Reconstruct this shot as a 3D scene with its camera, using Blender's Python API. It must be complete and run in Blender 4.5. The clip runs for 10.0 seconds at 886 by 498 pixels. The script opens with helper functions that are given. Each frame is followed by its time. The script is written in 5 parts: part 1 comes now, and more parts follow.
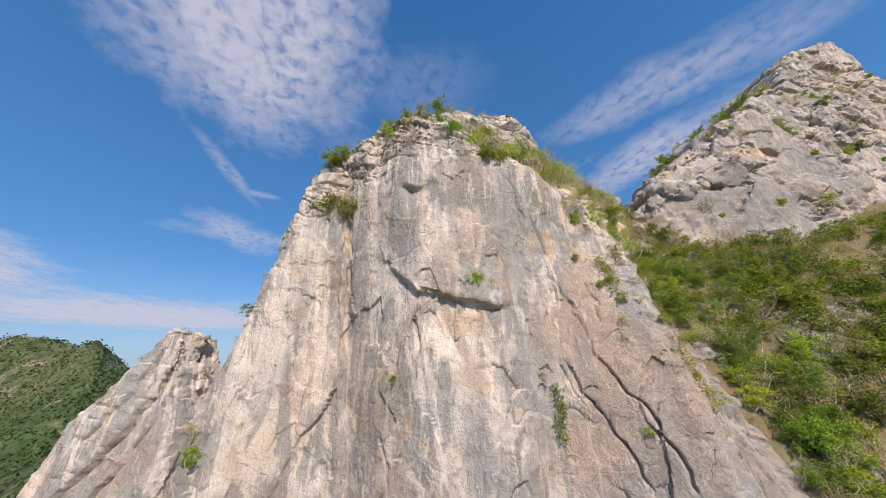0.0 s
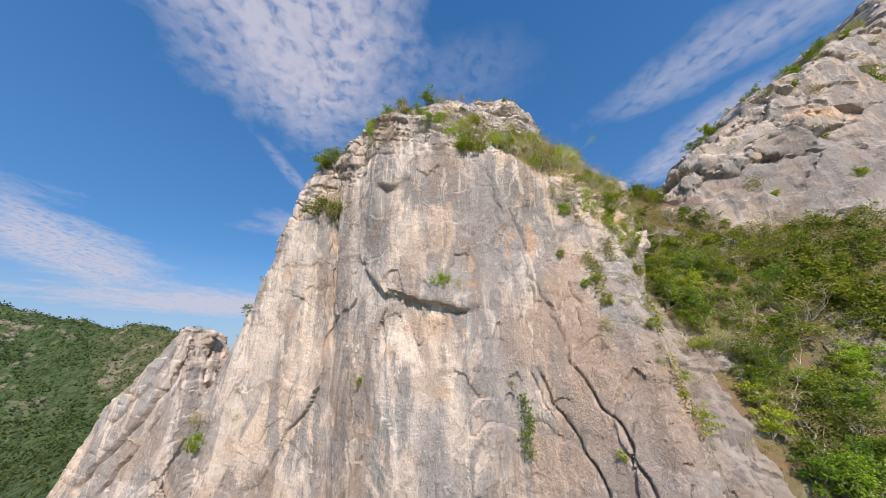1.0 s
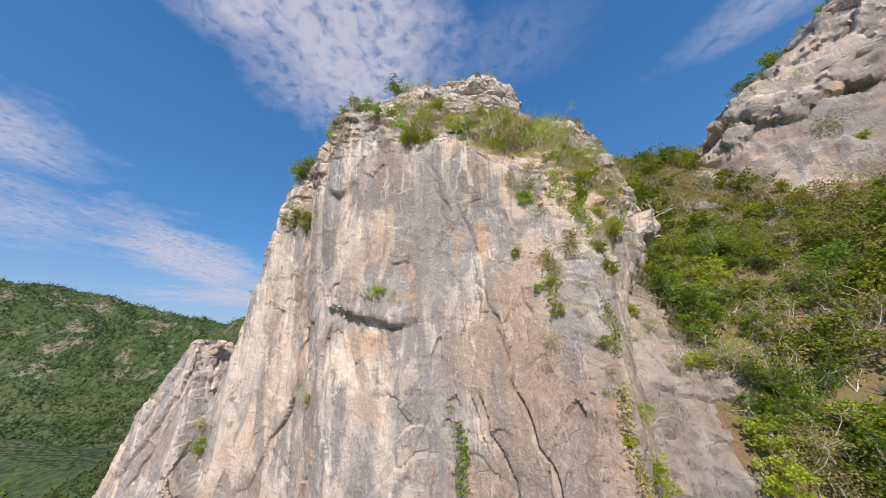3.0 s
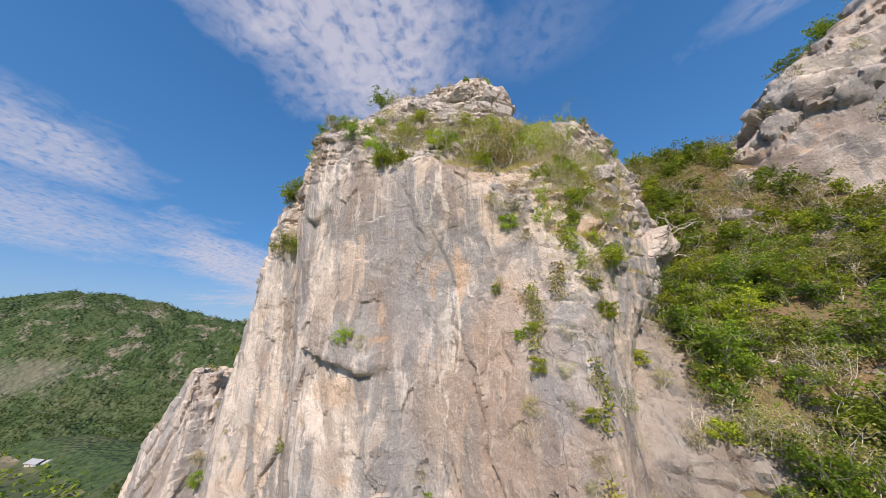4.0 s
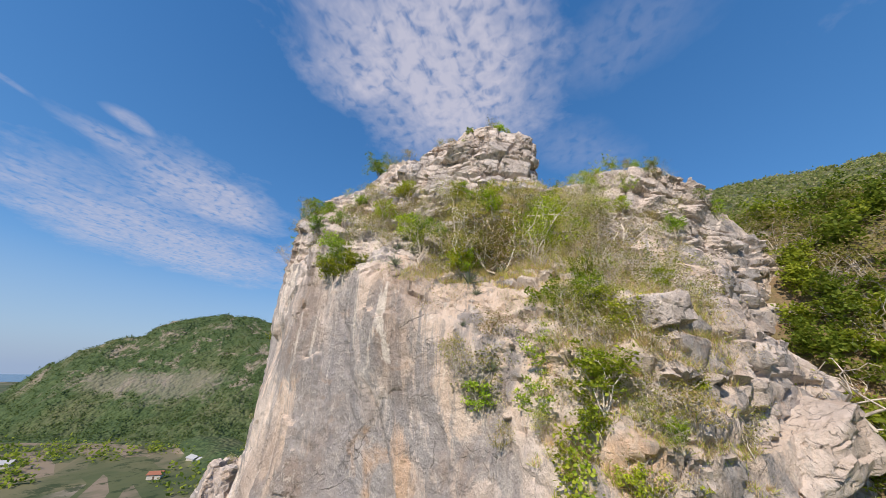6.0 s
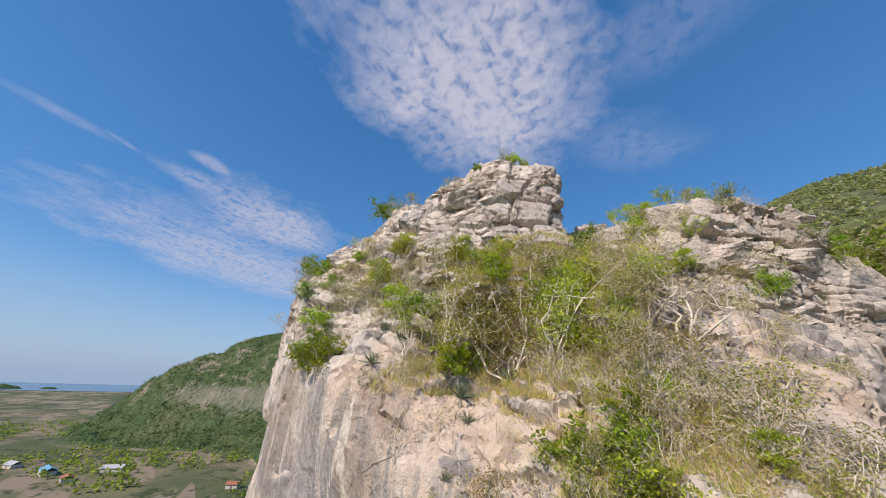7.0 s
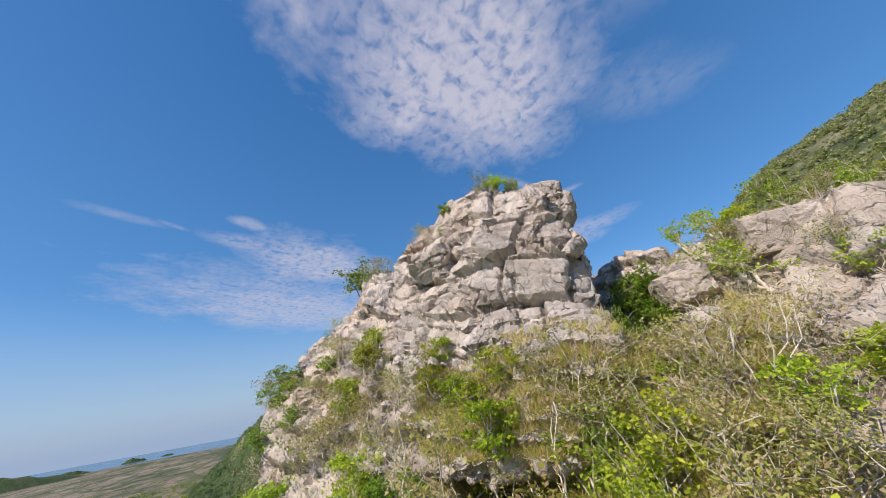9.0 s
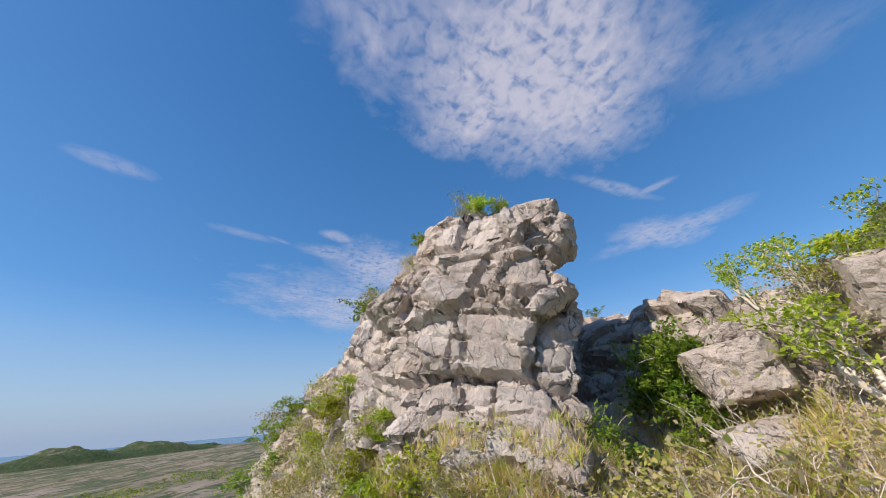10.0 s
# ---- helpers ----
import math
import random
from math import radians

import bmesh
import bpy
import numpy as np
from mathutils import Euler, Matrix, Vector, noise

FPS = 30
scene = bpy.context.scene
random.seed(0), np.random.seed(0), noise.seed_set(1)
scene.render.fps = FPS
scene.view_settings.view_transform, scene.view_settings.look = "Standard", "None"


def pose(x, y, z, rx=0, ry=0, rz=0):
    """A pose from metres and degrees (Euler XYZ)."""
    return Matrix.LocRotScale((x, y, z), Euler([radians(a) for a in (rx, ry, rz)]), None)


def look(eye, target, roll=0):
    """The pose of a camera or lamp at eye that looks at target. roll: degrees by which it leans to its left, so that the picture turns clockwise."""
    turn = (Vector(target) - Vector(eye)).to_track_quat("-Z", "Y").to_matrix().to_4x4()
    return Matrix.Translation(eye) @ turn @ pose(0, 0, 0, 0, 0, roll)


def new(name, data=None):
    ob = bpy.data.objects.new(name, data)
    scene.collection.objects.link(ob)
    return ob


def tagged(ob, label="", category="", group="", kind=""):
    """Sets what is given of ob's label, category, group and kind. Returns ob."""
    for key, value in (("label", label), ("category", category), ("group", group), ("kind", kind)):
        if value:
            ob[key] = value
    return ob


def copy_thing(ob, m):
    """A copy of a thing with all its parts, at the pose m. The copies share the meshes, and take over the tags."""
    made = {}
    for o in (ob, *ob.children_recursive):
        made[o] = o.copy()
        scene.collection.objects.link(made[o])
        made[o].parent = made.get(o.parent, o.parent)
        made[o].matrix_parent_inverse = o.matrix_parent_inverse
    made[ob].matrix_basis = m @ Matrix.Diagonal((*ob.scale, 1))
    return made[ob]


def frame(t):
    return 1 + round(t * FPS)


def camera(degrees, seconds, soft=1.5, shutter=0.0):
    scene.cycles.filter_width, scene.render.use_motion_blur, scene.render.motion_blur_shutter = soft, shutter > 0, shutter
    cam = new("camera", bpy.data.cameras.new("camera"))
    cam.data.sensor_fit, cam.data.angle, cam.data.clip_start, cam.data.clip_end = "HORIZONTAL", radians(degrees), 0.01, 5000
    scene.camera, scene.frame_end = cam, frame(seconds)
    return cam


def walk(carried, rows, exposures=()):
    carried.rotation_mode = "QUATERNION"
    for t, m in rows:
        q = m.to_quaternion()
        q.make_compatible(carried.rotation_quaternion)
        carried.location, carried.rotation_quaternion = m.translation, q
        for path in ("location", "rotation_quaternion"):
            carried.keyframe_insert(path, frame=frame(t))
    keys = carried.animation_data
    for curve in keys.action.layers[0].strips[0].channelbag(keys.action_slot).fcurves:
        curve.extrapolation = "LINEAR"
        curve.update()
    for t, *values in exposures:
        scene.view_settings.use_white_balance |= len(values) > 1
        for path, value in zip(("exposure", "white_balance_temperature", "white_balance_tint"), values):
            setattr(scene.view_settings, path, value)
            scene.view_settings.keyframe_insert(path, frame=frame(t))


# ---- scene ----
cam = camera(110.95, 10.0, soft=0.45, shutter=0.08)
PATH = [
    (0.0, look((0.006, 0.006, 0.009), (-0.061, 18.507, 7.606), -2.84)),
    (0.5, look((3.213, 0.522, 0.599), (1.561, 19.025, 8.010), -1.81)),
    (1.0, look((6.056, 1.254, 0.844), (2.793, 19.661, 7.954), -1.16)),
    (1.5, look((8.473, 2.134, 0.897), (3.801, 20.359, 7.680), -1.06)),
    (2.0, look((10.510, 3.067, 1.116), (4.938, 21.112, 7.699), -1.20)),
    (2.5, look((12.253, 4.110, 1.758), (5.877, 21.946, 8.179), -1.52)),
    (4.0, look((16.250, 8.166, 5.489), (7.426, 24.979, 11.771), -2.36)),
    (4.5, look((17.196, 9.963, 7.037), (7.514, 26.231, 13.488), -2.22)),
    (5.0, look((18.064, 11.937, 8.865), (7.404, 27.454, 15.616), -1.64)),
    (5.5, look((18.797, 13.948, 10.946), (6.993, 28.389, 18.165), -0.20)),
    (7.0, look((19.102, 18.855, 17.083), (4.303, 29.456, 25.366), 2.06)),
    (7.5, look((18.797, 19.993, 18.858), (3.520, 29.868, 27.170), -0.24)),
    (8.0, look((18.371, 20.984, 20.364), (2.885, 30.509, 28.699), -3.59)),
    (8.5, look((17.951, 22.013, 21.473), (2.331, 31.281, 29.847), -7.41)),
    (9.0, look((17.595, 23.327, 22.328), (1.683, 32.004, 30.784), -9.81)),
    (9.5, look((17.389, 25.060, 22.924), (0.966, 32.409, 31.659), -9.73)),
    (10.0, look((17.463, 27.171, 23.706), (0.334, 31.460, 33.098), -4.68)),
]
walk(cam, PATH)

# ---- light ----
SUN_AZ, SUN_EL = radians(163), radians(42)
world = bpy.data.worlds.new("world")
scene.world = world
world.use_nodes = True
wt = world.node_tree


def node(tree, kind, **values):
    n = tree.nodes.new(kind)
    for key, value in values.items():
        if key.startswith("i_"):
            n.inputs[int(key[2:])].default_value = value
        else:
            setattr(n, key, value)
    return n


def math_node(tree, op, a, b=None, clamp=False):
    n = tree.nodes.new("ShaderNodeMath")
    n.operation, n.use_clamp = op, clamp
    for i, v in enumerate((a, b)):
        if v is None:
            continue
        if isinstance(v, (int, float)):
            n.inputs[i].default_value = v
        else:
            tree.links.new(v, n.inputs[i])
    return n.outputs[0]


def ramp(tree, value, *stops):
    n = tree.nodes.new("ShaderNodeValToRGB")
    el = n.color_ramp.elements
    while len(el) < len(stops):
        el.new(0.5)
    for e, (at, c) in zip(el, stops):
        e.position = at
        e.color = (c, c, c, 1) if isinstance(c, (int, float)) else (*c, 1)
    tree.links.new(value, n.inputs[0])
    return n.outputs[0]


def mix(tree, fac, a, b, mode="MIX"):
    n = tree.nodes.new("ShaderNodeMix")
    n.data_type, n.blend_type = "RGBA", mode
    for i, v in ((0, fac), (6, a), (7, b)):
        if isinstance(v, (int, float)):
            n.inputs[i].default_value = v
        elif isinstance(v, tuple):
            n.inputs[i].default_value = (*v, 1)
        else:
            tree.links.new(v, n.inputs[i])
    return n.outputs[2]


def tex(tree, vector, scale, detail=4.0, rough=0.55, distortion=0.0, kind="noise", stretch=(1, 1, 1), turn=(0, 0, 0)):
    mp = tree.nodes.new("ShaderNodeMapping")
    mp.inputs["Scale"].default_value = [scale * v for v in stretch]
    mp.inputs["Rotation"].default_value = [radians(v) for v in turn]
    tree.links.new(vector, mp.inputs[0])
    if kind == "noise":
        n = tree.nodes.new("ShaderNodeTexNoise")
        n.inputs["Scale"].default_value, n.inputs["Detail"].default_value = 1, detail
        n.inputs["Roughness"].default_value, n.inputs["Distortion"].default_value = rough, distortion
        tree.links.new(mp.outputs[0], n.inputs["Vector"])
        return n.outputs[0]
    n = tree.nodes.new("ShaderNodeTexVoronoi")
    n.feature = kind
    n.inputs["Scale"].default_value = 1
    tree.links.new(mp.outputs[0], n.inputs["Vector"])
    return n


sky = node(wt, "ShaderNodeTexSky", sky_type="NISHITA", sun_disc=False, sun_elevation=SUN_EL, sun_rotation=SUN_AZ, altitude=100, air_density=1.0, dust_density=0.3, ozone_density=2.0)
# High thin cloud, laid on a level sheet overhead.
co = node(wt, "ShaderNodeTexCoord")
sep = node(wt, "ShaderNodeSeparateXYZ")
wt.links.new(co.outputs["Generated"], sep.inputs[0])
up = math_node(wt, "MAXIMUM", sep.outputs[2], 0.03)
flat = node(wt, "ShaderNodeCombineXYZ")
wt.links.new(math_node(wt, "DIVIDE", sep.outputs[0], up), flat.inputs[0])
wt.links.new(math_node(wt, "DIVIDE", sep.outputs[1], up), flat.inputs[1])
CLOUDS = [  # bearing to the left of +y, elevation, spread along, spread across, turn, strength
    (48, 53, 0.7, 0.48, 100, 1.2),
    (4, 50, 0.3, 0.2, 0, 0.22),
    (17, 38, 0.4, 0.2, 60, 0.22),
    (86, 24, 0.62, 0.45, 132, 0.9),
    (98, 27, 0.26, 0.13, 120, 0.55),
    (89, 16.5, 1.6, 0.95, 130, 0.8),
    (62, 13, 1.9, 0.7, 130, 1.2),
    (45, 9, 2.8, 1.6, 40, 1.5),
    (-47, 39, 0.62, 0.17, -35, 0.6),
    (-38.6, 30.3, 0.55, 0.22, -63, 0.9),
    (36, 22, 0.5, 0.2, 30, 0.65),
    (35, 29, 0.14, 0.05, 30, 0.5),
    (40, 31, 0.34, 0.05, 100, 0.5),
    (37, 22, 0.45, 0.22, 95, 0.7),
    (108, 28, 0.09, 0.025, 132, 0.3),
    (98, 30, 0.12, 0.07, 130, 0.6),
    (132, 32, 0.16, 0.07, 120, 0.35),
    (114, 28, 0.2, 0.06, 120, 0.3),
]
ripple = tex(wt, flat.outputs[0], 21.0, 2, 0.5, 0.4)
band = tex(wt, flat.outputs[0], 3.2, 5, 0.6, 0.4)
lean = node(wt, "ShaderNodeMapping", vector_type="TEXTURE")
lean.inputs["Rotation"].default_value = (0, 0, radians(118))
wt.links.new(flat.outputs[0], lean.inputs[0])
streak = tex(wt, lean.outputs[0], 4.0, 5, 0.6, 0.6, stretch=(0.4, 2.4, 1))
cover = None
for az, el, along, across, turn, strength in CLOUDS:
    d = (-math.sin(radians(az)) / math.tan(radians(el)), math.cos(radians(az)) / math.tan(radians(el)))
    mp = node(wt, "ShaderNodeMapping", vector_type="TEXTURE")
    mp.inputs["Location"].default_value = (d[0], d[1], 0)
    mp.inputs["Rotation"].default_value = (0, 0, radians(turn))
    mp.inputs["Scale"].default_value = (along, across, 1)
    wt.links.new(flat.outputs[0], mp.inputs[0])
    ln = node(wt, "ShaderNodeVectorMath", operation="LENGTH")
    wt.links.new(mp.outputs[0], ln.inputs[0])
    wob = math_node(wt, "ADD", ln.outputs["Value"], math_node(wt, "MULTIPLY", math_node(wt, "SUBTRACT", band, 0.5), 1.1))
    m = math_node(wt, "MULTIPLY", ramp(wt, wob, (0.35, 1.0), (1.0, 0.0)), strength)
    cover = m if cover is None else math_node(wt, "MAXIMUM", cover, m)
puffs = math_node(wt, "ADD", math_node(wt, "MULTIPLY", ripple, 0.75), math_node(wt, "MULTIPLY", streak, 0.55))
thick = math_node(wt, "MULTIPLY", cover, ramp(wt, puffs, (0.46, 0.22), (0.62, 0.7), (0.86, 1.0)))
thick = math_node(wt, "MULTIPLY", thick, ramp(wt, sep.outputs[2], (0.02, 0.0), (0.14, 1.0)), True)
deep = node(wt, "ShaderNodeHueSaturation")
deep.inputs["Saturation"].default_value = 1.3
deep.inputs["Hue"].default_value = 0.506
wt.links.new(sky.outputs[0], deep.inputs["Color"])
blue = mix(wt, ramp(wt, sep.outputs[2], (0.0, 0.0), (0.30, 1.0)), (2.1, 3.3, 4.7), (0.66, 1.9, 4.0))
blue = mix(wt, ramp(wt, sep.outputs[2], (0.28, 0.0), (0.95, 1.0)), blue, (0.22, 1.0, 2.7))
clear_sky = mix(wt, 0.55, deep.outputs[0], blue)
hazy = mix(wt, ramp(wt, sep.outputs[2], (0.0, 0.95), (0.08, 0.55), (0.24, 0.0)), clear_sky, (2.0, 2.6, 3.75))
lit = mix(wt, math_node(wt, "MULTIPLY", thick, 0.85), hazy, (3.75, 3.65, 4.3))
wt.links.new(lit, wt.nodes["Background"].inputs[0])
wt.nodes["Background"].inputs[1].default_value = 0.16
sun = new("sun", bpy.data.lights.new("sun", "SUN"))
sun.data.energy, sun.data.angle, sun.data.color = 5.0, radians(0.6), (1.0, 0.87, 0.74)
sun.matrix_world = look((math.sin(SUN_AZ) * 50, math.cos(SUN_AZ) * 50, math.tan(SUN_EL) * 50), (0, 0, 0))
scene.view_settings.exposure = 0.0


# ---- shape tools ----
def lerp(v, *knots):
    """Piecewise straight line through pairs (at, value)."""
    return np.interp(v, [k[0] for k in knots], [k[1] for k in knots])


def hash3(ix, iy, iz, k=0):
    h = (ix.astype(np.int64) * 374761393 + iy.astype(np.int64) * 668265263 + iz.astype(np.int64) * 1274126177 + k * 974634541) & 0xFFFFFFFF
    h = ((h ^ (h >> 13)) * 1103515245) & 0xFFFFFFFF
    h = ((h ^ (h >> 16)) * 2246822519) & 0xFFFFFFFF
    return ((h ^ (h >> 15)) & 0xFFFFFF) / float(0xFFFFFF)


def vnoise(p, k=0):
    """Smooth value noise in -1..1 at rows of points."""
    f = np.floor(p)
    u = p - f
    u = u * u * u * (u * (u * 6 - 15) + 10)
    i = f.astype(np.int64)
    out = 0
    for dx in (0, 1):
        for dy in (0, 1):
            for dz in (0, 1):
                w = (u[:, 0] if dx else 1 - u[:, 0]) * (u[:, 1] if dy else 1 - u[:, 1]) * (u[:, 2] if dz else 1 - u[:, 2])
                out = out + w * hash3(i[:, 0] + dx, i[:, 1] + dy, i[:, 2] + dz, k)
    return out * 2 - 1


def fbm(p, octaves=4, gain=0.5, k=0):
    out, a, s = 0, 1.0, 0.0
    for o in range(octaves):
        out = out + a * vnoise(p + 17.3 * o, k + o)
        p, s, a = p * 2.03, s + a, a * gain
    return out / s


def worley(p, k=0):
    """Nearest and second nearest cell distance, the cell's random numbers and the way from its centre."""
    f = np.floor(p).astype(np.int64)
    d1, d2 = np.full(len(p), 9.0), np.full(len(p), 9.0)
    r, way = np.zeros((len(p), 3)), np.zeros((len(p), 3))
    for dx in (-1, 0, 1):
        for dy in (-1, 0, 1):
            for dz in (-1, 0, 1):
                c = f + (dx, dy, dz)
                q = np.stack([hash3(c[:, 0], c[:, 1], c[:, 2], k + n) for n in range(3)], 1)
                off = p - c - q
                d = ((off**4).sum(1)) ** 0.25
                near = d < d1
                d2 = np.where(near, d1, np.minimum(d2, d))
                r[near], way[near] = q[near], off[near]
                d1 = np.where(near, d, d1)
    return d1, d2, r, way


def smin(a, b, k):
    h = np.clip(0.5 + 0.5 * (b - a) / k, 0, 1)
    return b + (a - b) * h - k * h * (1 - h)


def smax(a, b, k):
    return -smin(-a, -b, k)


def half(x, y, z, at, n):
    """Signed distance to the plane through at with the outward normal n."""
    n = np.array(n, float) / np.linalg.norm(n)
    return (x - at[0]) * n[0] + (y - at[1]) * n[1] + (z - at[2]) * n[2]


def solid_mesh(field, lo, hi, h):
    """Surface nets: the vertices and quads of field = 0 in a box, with cells of size h."""
    xs, ys, zs = (np.arange(a, b + h, h) for a, b in zip(lo, hi))
    vals = np.empty((len(xs), len(ys), len(zs)), np.float32)
    for i, x in enumerate(xs):
        Y, Z = np.meshgrid(ys, zs, indexing="ij")
        vals[i] = field(np.full(Y.size, x), Y.ravel(), Z.ravel()).reshape(Y.shape)
    inside = vals < 0
    n = np.array(vals.shape) - 1
    corner = [(a, b, c) for a in (0, 1) for b in (0, 1) for c in (0, 1)]
    cut = lambda g, c: g[c[0]:c[0] + n[0], c[1]:c[1] + n[1], c[2]:c[2] + n[2]]
    count = sum(cut(inside, c).astype(np.int8) for c in corner)
    active = (count > 0) & (count < 8)
    idx = np.full(active.shape, -1, np.int64)
    idx[active] = np.arange(active.sum())
    acc, wsum = np.zeros((active.sum(), 3)), np.zeros(active.sum())
    for a in corner:
        for ax in range(3):
            if a[ax] == 0:
                b = list(a)
                b[ax] = 1
                va, vb = cut(vals, a)[active], cut(vals, b)[active]
                cross = (va < 0) != (vb < 0)
                t = np.where(cross, va / np.where(cross, va - vb, 1), 0)
                for d in range(3):
                    acc[:, d] += np.where(cross, a[d] + (t if d == ax else 0), 0)
                wsum += cross
    pos = (np.argwhere(active) + acc / wsum[:, None]) * h + np.array(lo)
    quads = []
    for ax in range(3):
        o1, o2 = [(1, 2), (2, 0), (0, 1)][ax]
        s0 = [slice(1, None)] * 3
        s1 = [slice(1, None)] * 3
        s0[ax], s1[ax] = slice(0, -1), slice(1, None)
        a, b = inside[tuple(s0)], inside[tuple(s1)]
        # an edge along ax from grid point g to g + ax; its four cells lie round it
        e = np.argwhere(a != b)
        g = e + 1
        g[:, ax] -= 1
        flip = inside[g[:, 0], g[:, 1], g[:, 2]]
        ok = np.all(g < n, axis=1)
        g, flip = g[ok], flip[ok]
        cells = []
        for d1, d2 in ((1, 1), (0, 1), (0, 0), (1, 0)):
            c = g.copy()
            c[:, o1] -= d1
            c[:, o2] -= d2
            cells.append(idx[c[:, 0], c[:, 1], c[:, 2]])
        q = np.stack(cells, 1)
        q[~flip] = q[~flip][:, ::-1]
        quads.append(q[(q >= 0).all(1)])
    return pos, np.concatenate(quads)


def split(pos, quads):
    """Each quad into four."""
    n = len(pos)
    edges = np.concatenate([quads[:, [i, (i + 1) % 4]] for i in range(4)])
    edges.sort(axis=1)
    key, inv = np.unique(edges[:, 0] * n + edges[:, 1], return_inverse=True)
    mids = (pos[key // n] + pos[key % n]) / 2
    mids_id = inv.reshape(4, -1).T + n
    cid = np.arange(len(quads)) + n + len(mids)
    out = np.concatenate([np.stack([quads[:, i], mids_id[:, i], cid, mids_id[:, i - 1]], 1) for i in range(4)])
    return np.concatenate([pos, mids, pos[quads].mean(1)]), out


def normals(pos, quads):
    nf = np.cross(pos[quads[:, 2]] - pos[quads[:, 0]], pos[quads[:, 3]] - pos[quads[:, 1]])
    nv = np.zeros_like(pos)
    for i in range(4):
        for d in range(3):
            nv[:, d] += np.bincount(quads[:, i], nf[:, d], len(pos))
    return nv / np.maximum(np.linalg.norm(nv, axis=1), 1e-9)[:, None]


def mesh_of(name, pos, faces, material, smooth=True, sharp=0):
    me = bpy.data.meshes.new(name)
    me.vertices.add(len(pos))
    me.vertices.foreach_set("co", np.asarray(pos, np.float32).ravel())
    k = faces.shape[1]
    me.loops.add(faces.size)
    me.loops.foreach_set("vertex_index", faces.ravel().astype(np.int32))
    me.polygons.add(len(faces))
    me.polygons.foreach_set("loop_start", np.arange(len(faces), dtype=np.int32) * k)
    me.polygons.foreach_set("loop_total", np.full(len(faces), k, np.int32))
    me.polygons.foreach_set("use_smooth", np.full(len(faces), smooth))
    me.update(calc_edges=True)
    me.validate()
    me.materials.append(material)
    if smooth and sharp:
        me.set_sharp_from_angle(angle=radians(sharp))
    return me


# ---- materials ----
def material(name, rough=0.85):
    m = bpy.data.materials.new(name)
    m.use_nodes = True
    t = m.node_tree
    p = t.nodes["Principled BSDF"]
    p.inputs["Roughness"].default_value = rough
    p.inputs["Specular IOR Level"].default_value = 0.25
    g = t.nodes.new("ShaderNodeNewGeometry")
    return m, t, p, g


def bump(t, p, height, strength, distance):
    b = t.nodes.new("ShaderNodeBump")
    b.inputs["Strength"].default_value, b.inputs["Distance"].default_value = strength, distance
    t.links.new(height, b.inputs["Height"])
    t.links.new(b.outputs[0], p.inputs["Normal"])


def zone(t, at, warp, centre, radii, strength):
    """A stain with a ragged edge round a place on the rock."""
    mp = node(t, "ShaderNodeMapping", vector_type="TEXTURE")
    mp.inputs["Location"].default_value, mp.inputs["Scale"].default_value = centre, radii
    t.links.new(at, mp.inputs[0])
    ln = node(t, "ShaderNodeVectorMath", operation="LENGTH")
    t.links.new(mp.outputs[0], ln.inputs[0])
    edge = math_node(t, "ADD", ln.outputs["Value"], math_node(t, "MULTIPLY", math_node(t, "SUBTRACT", warp, 0.5), 2.4))
    return math_node(t, "MULTIPLY", ramp(t, edge, (0.55, 1.0), (1.0, 0.0)), strength)


